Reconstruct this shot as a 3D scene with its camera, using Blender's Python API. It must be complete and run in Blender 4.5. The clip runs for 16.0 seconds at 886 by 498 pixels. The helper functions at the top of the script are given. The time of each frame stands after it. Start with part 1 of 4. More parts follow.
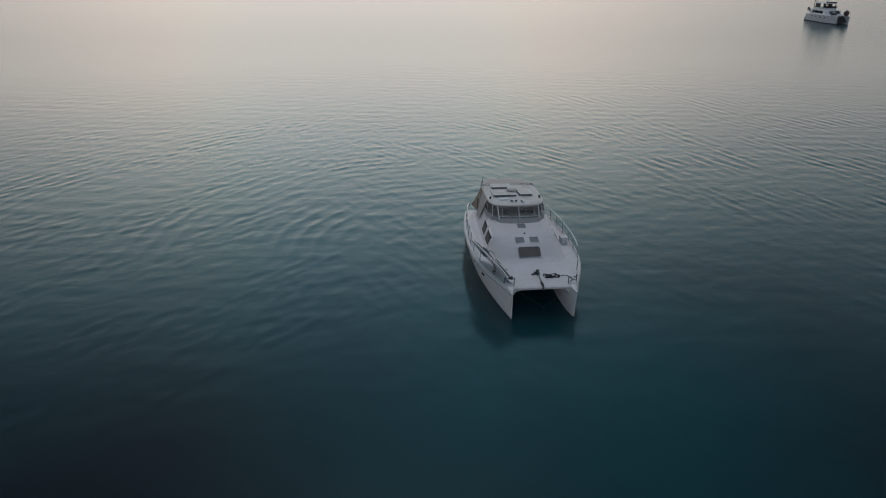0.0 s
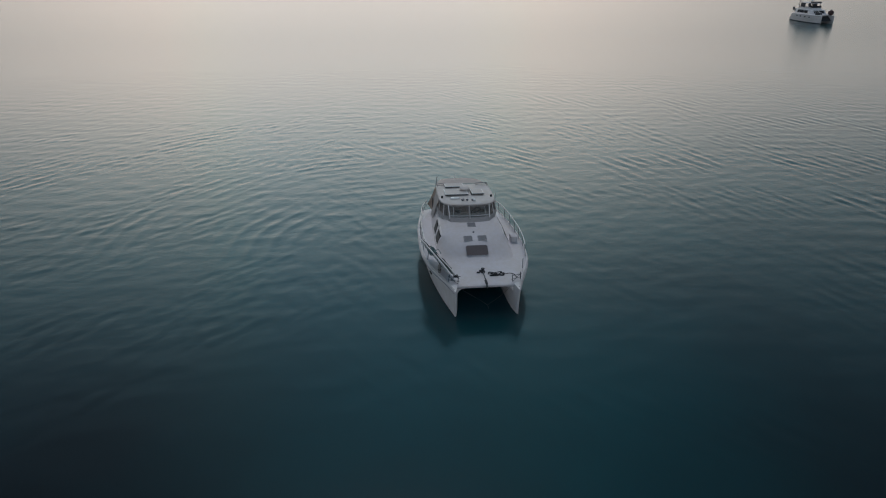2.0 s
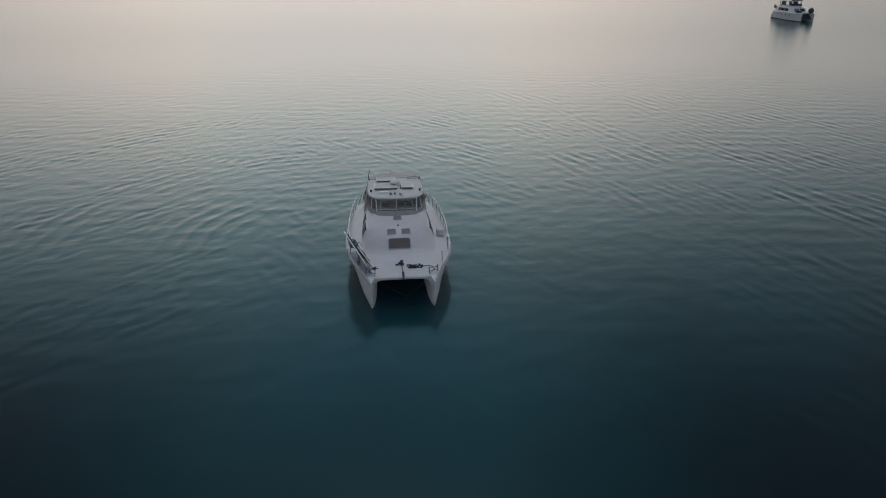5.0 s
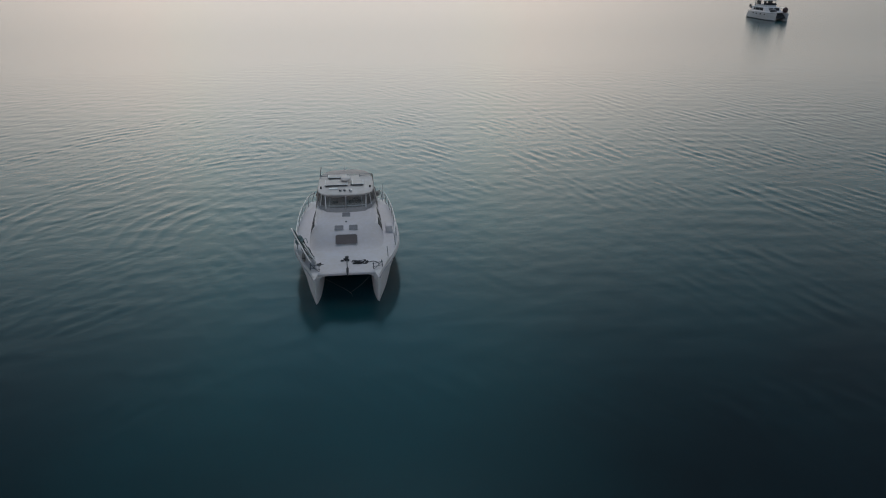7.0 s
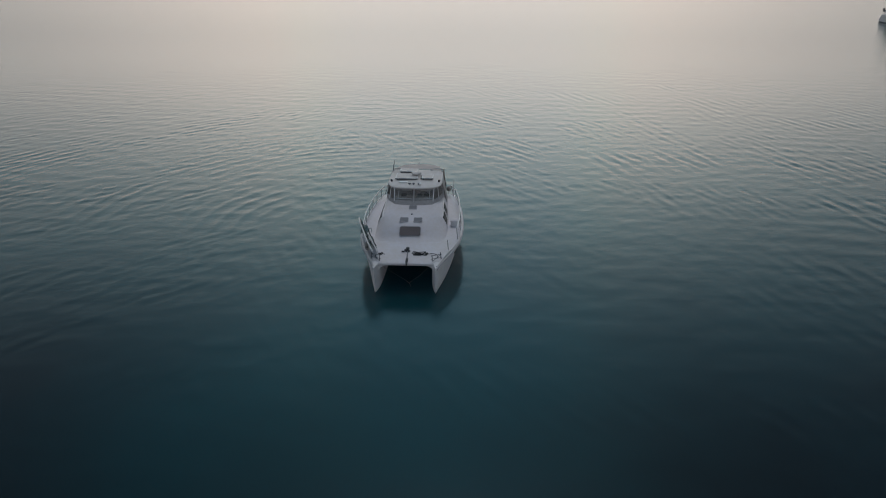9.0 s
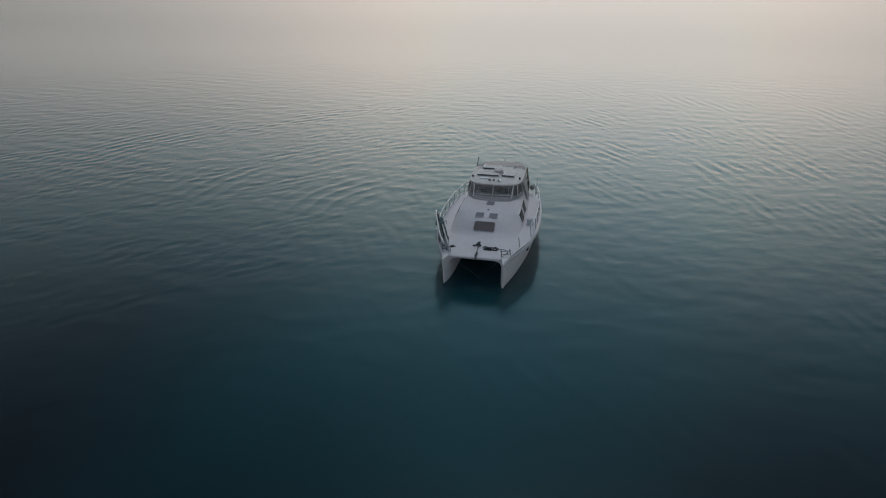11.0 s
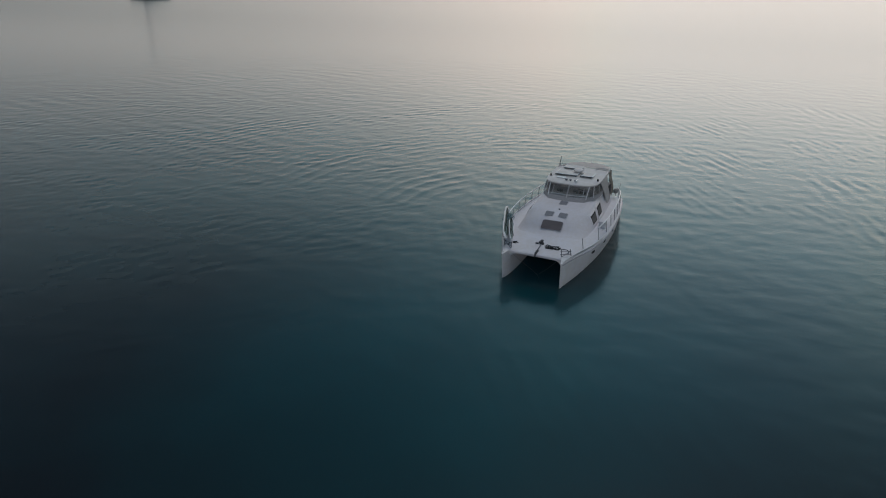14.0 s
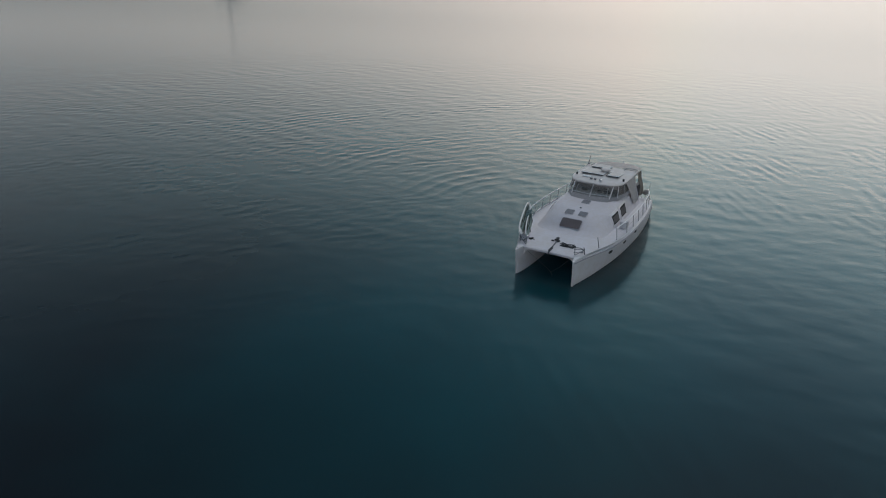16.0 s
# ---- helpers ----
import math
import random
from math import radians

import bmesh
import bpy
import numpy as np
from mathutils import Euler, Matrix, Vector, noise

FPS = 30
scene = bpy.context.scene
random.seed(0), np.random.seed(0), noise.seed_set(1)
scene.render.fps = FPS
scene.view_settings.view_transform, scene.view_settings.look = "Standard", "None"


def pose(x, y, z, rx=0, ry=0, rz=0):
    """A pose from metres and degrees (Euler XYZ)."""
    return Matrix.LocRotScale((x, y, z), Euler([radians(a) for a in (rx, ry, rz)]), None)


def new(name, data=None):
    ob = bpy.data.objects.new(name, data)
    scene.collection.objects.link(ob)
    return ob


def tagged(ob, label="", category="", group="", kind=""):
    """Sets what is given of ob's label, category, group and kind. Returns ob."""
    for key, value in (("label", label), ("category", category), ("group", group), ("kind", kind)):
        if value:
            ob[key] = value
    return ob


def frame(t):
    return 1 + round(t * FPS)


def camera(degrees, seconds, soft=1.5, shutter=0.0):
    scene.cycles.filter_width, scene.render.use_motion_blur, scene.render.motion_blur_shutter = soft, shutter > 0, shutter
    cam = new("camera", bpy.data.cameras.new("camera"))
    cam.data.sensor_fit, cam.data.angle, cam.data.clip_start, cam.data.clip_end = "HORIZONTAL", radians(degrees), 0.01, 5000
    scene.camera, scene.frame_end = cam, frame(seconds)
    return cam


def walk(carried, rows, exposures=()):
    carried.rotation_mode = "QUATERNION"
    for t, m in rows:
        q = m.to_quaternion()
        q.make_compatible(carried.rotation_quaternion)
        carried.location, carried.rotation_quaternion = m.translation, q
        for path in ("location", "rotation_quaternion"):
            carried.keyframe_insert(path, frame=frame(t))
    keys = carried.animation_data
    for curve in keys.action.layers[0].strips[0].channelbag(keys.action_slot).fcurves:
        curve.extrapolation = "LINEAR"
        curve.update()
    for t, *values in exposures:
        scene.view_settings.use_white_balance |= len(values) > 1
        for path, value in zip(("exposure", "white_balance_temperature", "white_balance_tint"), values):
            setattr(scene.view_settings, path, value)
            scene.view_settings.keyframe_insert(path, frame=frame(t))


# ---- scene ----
cam = camera(65.3, 16.0, soft=1.1)
# seconds, eye x, y, z, yaw (left +), pitch (up +), roll
ROWS = [
    (0.0, -6.960, -25.876, 14.803, -5.686, -23.611, 0.427),
    (0.5, -6.425, -26.008, 14.815, -5.634, -23.564, 0.278),
    (1.0, -5.864, -26.143, 14.821, -5.627, -23.532, 0.185),
    (1.5, -5.268, -26.277, 14.827, -5.717, -23.504, 0.153),
    (2.0, -4.640, -26.419, 14.820, -5.833, -23.493, 0.153),
    (2.5, -4.004, -26.567, 14.803, -5.882, -23.502, 0.182),
    (3.0, -3.380, -26.718, 14.779, -5.916, -23.532, 0.220),
    (3.5, -2.781, -26.870, 14.747, -5.953, -23.590, 0.243),
    (4.0, -2.212, -27.008, 14.748, -5.962, -23.605, 0.210),
    (6.5, 0.396, -27.552, 14.636, -6.496, -23.608, 0.308),
    (7.0, 0.843, -27.697, 14.601, -7.055, -23.580, 0.240),
    (7.5, 1.297, -27.834, 14.559, -4.809, -23.564, 0.179),
    (8.0, 1.769, -27.979, 14.521, -1.147, -23.549, 0.141),
    (8.5, 2.229, -28.119, 14.501, -0.225, -23.523, 0.093),
    (9.0, 2.688, -28.247, 14.494, 1.951, -23.491, 0.049),
    (11.5, 5.269, -28.546, 14.485, 14.415, -23.583, 0.038),
    (12.0, 5.844, -28.467, 14.444, 16.572, -23.549, 0.033),
    (12.5, 6.429, -28.378, 14.390, 18.642, -23.537, 0.034),
    (13.0, 7.023, -28.267, 14.347, 20.681, -23.516, 0.041),
    (13.5, 7.626, -28.140, 14.317, 22.669, -23.488, 0.051),
    (14.0, 8.234, -28.006, 14.286, 24.400, -23.484, 0.050),
    (14.5, 8.850, -27.846, 14.266, 26.062, -23.477, 0.061),
    (15.0, 9.476, -27.657, 14.235, 27.627, -23.502, 0.088),
    (15.5, 10.110, -27.443, 14.191, 29.154, -23.563, 0.138),
    (16.0, 10.742, -27.207, 14.167, 30.694, -23.595, 0.214),
]


def heading(x, y, z, yaw, pitch, roll):
    """A camera pose from an eye and three angles in degrees."""
    return pose(x, y, z, 0, 0, yaw) @ pose(0, 0, 0, 90 + pitch) @ pose(0, 0, 0, 0, 0, roll)


walk(cam, [(t, heading(*r)) for t, *r in ROWS], exposures=[(0.0, 0.0), (9.0, 0.0), (11.5, 0.02), (13.5, 0.11), (16.0, 0.27)])

# ---- light: a hazy dawn sky, glow low over +y ----
SUN_EL, SUN_AZ = 60.0, 0.0
world = bpy.data.worlds.new("dawn_sky")
scene.world = world
world.use_nodes = True
wn, wl = world.node_tree.nodes, world.node_tree.links
wn.clear()
w_out, w_clear, w_haze, w_add = wn.new("ShaderNodeOutputWorld"), wn.new("ShaderNodeBackground"), wn.new("ShaderNodeBackground"), wn.new("ShaderNodeAddShader")
w_sky = wn.new("ShaderNodeTexSky")
w_sky.sky_type, w_sky.sun_disc = "NISHITA", False
w_sky.sun_elevation, w_sky.sun_rotation = radians(SUN_EL), radians(SUN_AZ)
w_sky.air_density, w_sky.dust_density, w_sky.ozone_density = 1.0, 2.0, 2.0
w_hsv = wn.new("ShaderNodeHueSaturation")
w_hsv.inputs["Saturation"].default_value = 0.4
wl.new(w_sky.outputs[0], w_hsv.inputs["Color"])
wl.new(w_hsv.outputs[0], w_clear.inputs[0])
w_clear.inputs[1].default_value = 0.004
# haze: warm and bright low over the hidden sun, blue higher up, dimmer away from the sun
def sky_math(op, a, b=None):
    k = wn.new("ShaderNodeMath")
    k.operation = op
    for i, v in ((0, a), (1, b)):
        if isinstance(v, (int, float)):
            k.inputs[i].default_value = v
        elif v is not None:
            wl.new(v, k.inputs[i])
    return k.outputs[0]


def sky_ramp(value, stops, span):
    r = wn.new("ShaderNodeValToRGB")
    r.color_ramp.interpolation = "B_SPLINE"
    for k, (at, col) in enumerate(stops):
        el = r.color_ramp.elements[0] if k == 0 else r.color_ramp.elements[-1] if k == len(stops) - 1 else r.color_ramp.elements.new(at / span)
        el.color = (*col, 1)
    wl.new(value, r.inputs[0])
    return r.outputs[0]


w_co, w_xyz = wn.new("ShaderNodeTexCoord"), wn.new("ShaderNodeSeparateXYZ")
wl.new(w_co.outputs["Generated"], w_xyz.inputs[0])
elev = sky_math("DIVIDE", sky_math("ARCSINE", sky_math("MAXIMUM", w_xyz.outputs[2], 0.0)), math.pi / 2)
away = sky_math("DIVIDE", sky_math("ABSOLUTE", sky_math("ADD", sky_math("ARCTAN2", w_xyz.outputs[0], w_xyz.outputs[1]), radians(1))), math.pi)
SKY_UP = ((0, (0.93, 0.8, 0.71)), (6, (0.96, 0.83, 0.735)), (10, (1.0, 0.915, 0.845)), (14.5, (0.95, 1.02, 0.985)), (21, (0.57, 0.82, 0.9)), (28, (0.19, 0.42, 0.57)), (37, (0.105, 0.21, 0.28)), (52, (0.077, 0.127, 0.167)), (90, (0.1, 0.135, 0.175)))
SKY_ROUND = ((0, (1.13, 1.08, 1.04)), (15, (1.05, 1.01, 0.98)), (30, (0.6, 0.615, 0.625)), (45, (0.39, 0.42, 0.44)), (65, (0.18, 0.215, 0.245)), (95, (0.38, 0.43, 0.49)), (180, (0.56, 0.62, 0.7)))
up_col, round_col = sky_ramp(elev, SKY_UP, 90), sky_ramp(away, SKY_ROUND, 180)
w_high = wn.new("ShaderNodeMix")
w_high.data_type = "RGBA"
wl.new(elev, w_high.inputs["Factor"])
w_narrow, w_gamma = wn.new("ShaderNodeMapRange"), wn.new("ShaderNodeGamma")
w_narrow.inputs["From Min"].default_value, w_narrow.inputs["From Max"].default_value = 5 / 90, 35 / 90
w_narrow.inputs["To Min"].default_value, w_narrow.inputs["To Max"].default_value = 0.88, 3.0
wl.new(elev, w_narrow.inputs["Value"])
wl.new(round_col, w_gamma.inputs["Color"])
wl.new(w_narrow.outputs[0], w_gamma.inputs["Gamma"])
wl.new(w_gamma.outputs[0], w_high.inputs["A"])
w_high.inputs["B"].default_value = (0.38, 0.38, 0.38, 1)
w_mul = wn.new("ShaderNodeMix")
w_mul.data_type, w_mul.blend_type = "RGBA", "MULTIPLY"
w_mul.inputs["Factor"].default_value = 1.0
wl.new(up_col, w_mul.inputs["A"])
wl.new(w_high.outputs["Result"], w_mul.inputs["B"])
wl.new(w_mul.outputs["Result"], w_haze.inputs[0])
w_haze.inputs[1].default_value = 1.72
wl.new(w_clear.outputs[0], w_add.inputs[0])
wl.new(w_haze.outputs[0], w_add.inputs[1])
wl.new(w_add.outputs[0], w_out.inputs[0])
sun_data = bpy.data.lights.new("sun", "SUN")
sun_data.energy, sun_data.angle, sun_data.color = 0.76, radians(18), (0.94, 0.95, 1.0)
sun = new("sun", sun_data)
sun.matrix_world = pose(0, 0, 60, SUN_EL - 90, 0, -SUN_AZ)


# ---- materials ----
def material(name, color, rough=0.5, metal=0.0, noise_scale=0.0, noise_amount=0.0, bump=0.0, bump_scale=0.0, spec=0.5, stain=0.0):
    m = bpy.data.materials.new(name)
    m.use_nodes = True
    nt = m.node_tree
    p = nt.nodes["Principled BSDF"]
    p.inputs["Base Color"].default_value = (*color, 1)
    p.inputs["Roughness"].default_value = rough
    p.inputs["Metallic"].default_value = metal
    p.inputs["Specular IOR Level"].default_value = spec
    co = nt.nodes.new("ShaderNodeTexCoord")
    if noise_amount or stain:
        n1 = nt.nodes.new("ShaderNodeTexNoise")
        n1.inputs["Scale"].default_value, n1.inputs["Detail"].default_value = noise_scale, 8
        nt.links.new(co.outputs["Object"], n1.inputs["Vector"])
        n2 = nt.nodes.new("ShaderNodeTexNoise")
        n2.inputs["Scale"].default_value, n2.inputs["Detail"].default_value = noise_scale * 0.13, 4
        nt.links.new(co.outputs["Object"], n2.inputs["Vector"])
        add = nt.nodes.new("ShaderNodeMath")
        add.operation = "ADD"
        nt.links.new(n1.outputs[0], add.inputs[0])
        nt.links.new(n2.outputs[0], add.inputs[1])
        ramp = nt.nodes.new("ShaderNodeMapRange")
        ramp.inputs["From Min"].default_value, ramp.inputs["From Max"].default_value = 0.7, 1.3
        nt.links.new(add.outputs[0], ramp.inputs["Value"])
        mix = nt.nodes.new("ShaderNodeMix")
        mix.data_type = "RGBA"
        k = 1 - noise_amount
        mix.inputs["A"].default_value = (color[0] * k, color[1] * k * (1 - stain * 0.1), color[2] * k * (1 - stain * 0.3), 1)
        mix.inputs["B"].default_value = (*[min(1, c * (1 + noise_amount * 0.5)) for c in color], 1)
        nt.links.new(ramp.outputs[0], mix.inputs["Factor"])
        nt.links.new(mix.outputs["Result"], p.inputs["Base Color"])
    if bump:
        nb = nt.nodes.new("ShaderNodeTexNoise")
        nb.inputs["Scale"].default_value, nb.inputs["Detail"].default_value = bump_scale, 6
        nt.links.new(co.outputs["Object"], nb.inputs["Vector"])
        b = nt.nodes.new("ShaderNodeBump")
        b.inputs["Strength"].default_value, b.inputs["Distance"].default_value = bump, 0.02
        nt.links.new(nb.outputs[0], b.inputs["Height"])
        nt.links.new(b.outputs[0], p.inputs["Normal"])
    return m


HARDTOP = material("aged_hardtop", (0.58, 0.54, 0.545), 0.6, 0, 4.0, 0.1, 0.02, 8, stain=0.4)
GELCOAT = material("white_gelcoat", (0.69, 0.665, 0.7), 0.48, 0, 3.0, 0.07, 0.02, 6, stain=0.3)
DECK = material("nonskid_deck", (0.61, 0.58, 0.63), 0.65, 0, 6.0, 0.06, 0.08, 160, stain=0.35)
ANTIFOUL = material("dark_antifouling", (0.02, 0.03, 0.05), 0.7, 0, 5.0, 0.3)
RUBBER = material("black_rubber", (0.02, 0.02, 0.022), 0.6, 0, 20, 0.3)
WORNSTEEL = material("worn_steel", (0.32, 0.32, 0.33), 0.4, 0.5, 30, 0.2)
STEEL = material("stainless_steel", (0.7, 0.69, 0.71), 0.4, 0.15, 30, 0.1)
TINTED = material("tinted_acrylic", (0.04, 0.04, 0.043), 0.75, 0, 10, 0.2, spec=0.03)
WINDOW_GLASS = material("grey_window_acrylic", (0.115, 0.108, 0.11), 0.6, 0, 6, 0.25, spec=0.1)
SMOKED = material("smoked_hatch_lens", (0.125, 0.105, 0.11), 0.5, 0, 14, 0.15, spec=0.3)
GREY_LENS = material("grey_hatch_lens", (0.2, 0.2, 0.22), 0.65, 0, 14, 0.1, spec=0.2)
TAUPE = material("taupe_canvas", (0.34, 0.32, 0.325), 0.9, 0, 60, 0.18, 0.3, 220)
BROWN = material("brown_canvas", (0.4, 0.3, 0.25), 0.9, 0, 40, 0.25, 0.3, 180)
OLIVE = material("olive_canvas", (0.29, 0.25, 0.21), 0.9, 0, 9, 0.35, 0.3, 180)
AWNING = material("faded_awning", (0.5, 0.44, 0.42), 0.9, 0, 30, 0.15, 0.3, 180)
BEIGE = material("beige_canvas", (0.5, 0.46, 0.445), 0.9, 0, 40, 0.15, 0.3, 180)
BLACKROPE = material("dark_rope", (0.018, 0.02, 0.024), 0.9, 0, 80, 0.4)
BLUEROPE = material("navy_rope", (0.03, 0.05, 0.09), 0.9, 0, 80, 0.4)
PALEROPE = material("pale_rope", (0.11, 0.11, 0.11), 0.9, 0, 80, 0.3)
TEAL = material("teal_foam", (0.16, 0.24, 0.24), 0.6, 0, 8, 0.2)
TEALROPE = material("teal_rope", (0.1, 0.16, 0.17), 0.9, 0, 60, 0.4)
PALEGREEN = material("dull_green_plastic", (0.23, 0.3, 0.285), 0.5, 0, 8, 0.15)
GREEN = material("green_plastic", (0.15, 0.185, 0.165), 0.55, 0, 8, 0.2)
WHITEPLASTIC = material("white_plastic", (0.7, 0.71, 0.72), 0.4, 0, 12, 0.08)
PALEFRAME = material("pale_frame_plastic", (0.52, 0.51, 0.53), 0.5, 0, 12, 0.12)
GREYPLASTIC = material("grey_plastic", (0.36, 0.35, 0.38), 0.5, 0, 12, 0.12)
SOLAR = material("solar_cells", (0.52, 0.48, 0.47), 0.6, 0, 10, 0.1)
CHARCOAL = material("charcoal_cover", (0.06, 0.06, 0.066), 0.8, 0, 20, 0.3)
GREYCOVER = material("grey_canvas_cover", (0.28, 0.26, 0.25), 0.9, 0, 30, 0.25, 0.3, 120)
INTERIOR = material("cabin_lining", (0.09, 0.085, 0.085), 0.7, 0, 10, 0.15)
UPHOLSTERY = material("seat_vinyl", (0.82, 0.8, 0.79), 0.5, 0, 10, 0.1)
GALV = material("galvanised_steel", (0.14, 0.15, 0.17), 0.5, 0.6, 40, 0.3)


def vinyl_material():
    """Clear enclosure vinyl: mostly see-through, faint grey haze and gloss."""
    m = bpy.data.materials.new("clear_vinyl")
    m.use_nodes = True
    nt = m.node_tree
    p, out = nt.nodes["Principled BSDF"], nt.nodes["Material Output"]
    p.inputs["Base Color"].default_value = (0.5, 0.48, 0.46, 1)
    p.inputs["Roughness"].default_value = 0.12
    tr = nt.nodes.new("ShaderNodeBsdfTransparent")
    tr.inputs[0].default_value = (0.82, 0.81, 0.8, 1)
    mix = nt.nodes.new("ShaderNodeMixShader")
    co, n = nt.nodes.new("ShaderNodeTexCoord"), nt.nodes.new("ShaderNodeTexNoise")
    n.inputs["Scale"].default_value = 3.0
    r = nt.nodes.new("ShaderNodeMapRange")
    r.inputs["To Min"].default_value, r.inputs["To Max"].default_value = 0.04, 0.16
    nt.links.new(co.outputs["Object"], n.inputs["Vector"])
    nt.links.new(n.outputs[0], r.inputs["Value"])
    nt.links.new(r.outputs[0], mix.inputs[0])
    nt.links.new(tr.outputs[0], mix.inputs[1])
    nt.links.new(p.outputs[0], mix.inputs[2])
    nt.links.new(mix.outputs[0], out.inputs[0])
    return m


VINYL = vinyl_material()


def water_material():
    """Calm sea: a clear glossy skin over a teal body, painted near black away from its centre."""
    m = bpy.data.materials.new("calm_sea")
    m.use_nodes = True
    nt = m.node_tree
    N, L = nt.nodes, nt.links
    p = N["Principled BSDF"]
    p.inputs["IOR"].default_value = 1.33
    # light spreads a metre or two under the surface before it comes out again
    p.subsurface_method = "BURLEY"
    p.inputs["Subsurface Weight"].default_value, p.inputs["Subsurface Scale"].default_value = 1.0, 2.4
    p.inputs["Subsurface Radius"].default_value = (0.9, 1.5, 1.7)
    co = N.new("ShaderNodeTexCoord")
    sep = N.new("ShaderNodeSeparateXYZ")
    L.new(co.outputs["Object"], sep.inputs[0])

    def scaled(sx, sy, rz=0):
        mp = N.new("ShaderNodeMapping")
        mp.inputs["Scale"].default_value, mp.inputs["Rotation"].default_value = (sx, sy, 1), (0, 0, radians(rz))
        L.new(co.outputs["Object"], mp.inputs["Vector"])
        return mp.outputs[0]

    def noise_tex(vec, scale, detail=2.0, dist=0.0):
        n = N.new("ShaderNodeTexNoise")
        n.inputs["Scale"].default_value, n.inputs["Detail"].default_value, n.inputs["Distortion"].default_value = scale, detail, dist
        L.new(vec, n.inputs["Vector"])
        return n.outputs[0]

    def math_node(op, a, b):
        k = N.new("ShaderNodeMath")
        k.operation = op
        for i, v in ((0, a), (1, b)):
            if isinstance(v, (int, float)):
                k.inputs[i].default_value = v
            else:
                L.new(v, k.inputs[i])
        return k.outputs[0]

    def ranged(value, f0, f1, t0, t1):
        r = N.new("ShaderNodeMapRange")
        r.interpolation_type = "SMOOTHSTEP"
        for key, v in (("From Min", f0), ("From Max", f1), ("To Min", t0), ("To Max", t1)):
            r.inputs[key].default_value = v
        L.new(value, r.inputs["Value"])
        return r.outputs[0]

    # brighter teal painted in mid-water stands in for the lens dimming towards its edges
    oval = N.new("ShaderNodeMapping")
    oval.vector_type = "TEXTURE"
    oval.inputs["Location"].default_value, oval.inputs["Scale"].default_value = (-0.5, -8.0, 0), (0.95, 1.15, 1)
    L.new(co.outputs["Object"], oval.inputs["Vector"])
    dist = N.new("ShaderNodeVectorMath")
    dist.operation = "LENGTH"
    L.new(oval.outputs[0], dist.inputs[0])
    centre_teal = ranged(dist.outputs["Value"], 2.0, 15.5, 0.8, 0.0)
    # teal rises with y; the near water is darkened the same way
    far_teal = ranged(sep.outputs[1], -14.0, 14.0, 0.0, 0.85)
    patch = math_node("ADD", math_node("MINIMUM", math_node("ADD", math_node("MULTIPLY", far_teal, 0.85), centre_teal), 0.85), ranged(noise_tex(scaled(1, 1), 0.09, 3), 0.3, 0.7, -0.14, 0.14))
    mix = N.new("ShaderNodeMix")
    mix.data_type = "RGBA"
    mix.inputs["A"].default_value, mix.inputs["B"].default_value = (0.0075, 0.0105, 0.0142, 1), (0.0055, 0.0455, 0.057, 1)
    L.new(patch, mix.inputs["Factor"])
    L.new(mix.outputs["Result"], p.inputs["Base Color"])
    # finer ripples than the modelled ones, and a slow unevenness that mottles the shine
    fine = math_node("MULTIPLY", noise_tex(scaled(1.0, 1.5, 12), 2.2, 2, 0.4), ranged(sep.outputs[1], -12.0, 24.0, 0.001, 0.007))
    slow = math_node("MULTIPLY", noise_tex(scaled(1, 1.5, 20), 0.3, 2, 0.4), 0.016)
    # past the modelled ripples a faint chop goes on, dying away outwards
    chop = math_node("MULTIPLY", noise_tex(scaled(0.8, 1.5, -30), 0.9, 2, 0.4), math_node("MULTIPLY", ranged(sep.outputs[1], 45.0, 75.0, 0.0, 0.016), ranged(sep.outputs[1], 70.0, 160.0, 1.0, 0.4)))
    h = math_node("ADD", math_node("ADD", fine, slow), chop)
    # ripples too small to see singly far off leave a rougher shine
    L.new(ranged(sep.outputs[1], 25.0, 110.0, 0.16, 0.23), p.inputs["Roughness"])
    b = N.new("ShaderNodeBump")
    b.inputs["Strength"].default_value, b.inputs["Distance"].default_value = 1.0, 1.0
    L.new(h, b.inputs["Height"])
    L.new(b.outputs[0], p.inputs["Normal"])
    return m


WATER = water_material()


# ---- building helpers ----
def part(name, bm, mat, parent=None, label="", smooth=True):
    me = bpy.data.meshes.new(name)
    bmesh.ops.recalc_face_normals(bm, faces=bm.faces)
    bm.to_mesh(me)
    bm.free()
    me.materials.append(mat)
    if smooth:
        me.polygons.foreach_set("use_smooth", [True] * len(me.polygons))
        me.set_sharp_from_angle(angle=radians(38))
    ob = new(name, me)
    if parent:
        ob.parent = parent
    if label:
        ob["label"] = label
    return ob


def thing(name, label, category, at=(0, 0, 0), rz=0, group=""):
    ob = new(name)
    ob.empty_display_size = 0.2
    ob.matrix_world = pose(*at, 0, 0, rz)
    return tagged(ob, label, category, group)


def curve(table, y):
    """Smooth value between the pairs of a short table."""
    if y <= table[0][0]:
        return table[0][1]
    for (a, va), (b, vb), i in zip(table, table[1:], range(len(table))):
        if y <= b:
            k = (y - a) / (b - a)
            pa = table[i - 1] if i else (2 * a - b, 2 * va - vb)
            pb = table[i + 2] if i + 2 < len(table) else (2 * b - a, 2 * vb - va)
            ma, mb = (vb - pa[1]) / (b - pa[0]) * (b - a), (pb[1] - va) / (pb[0] - a) * (b - a)
            return (2 * k**3 - 3 * k**2 + 1) * va + (k**3 - 2 * k**2 + k) * ma + (3 * k**2 - 2 * k**3) * vb + (k**3 - k**2) * mb
    return table[-1][1]


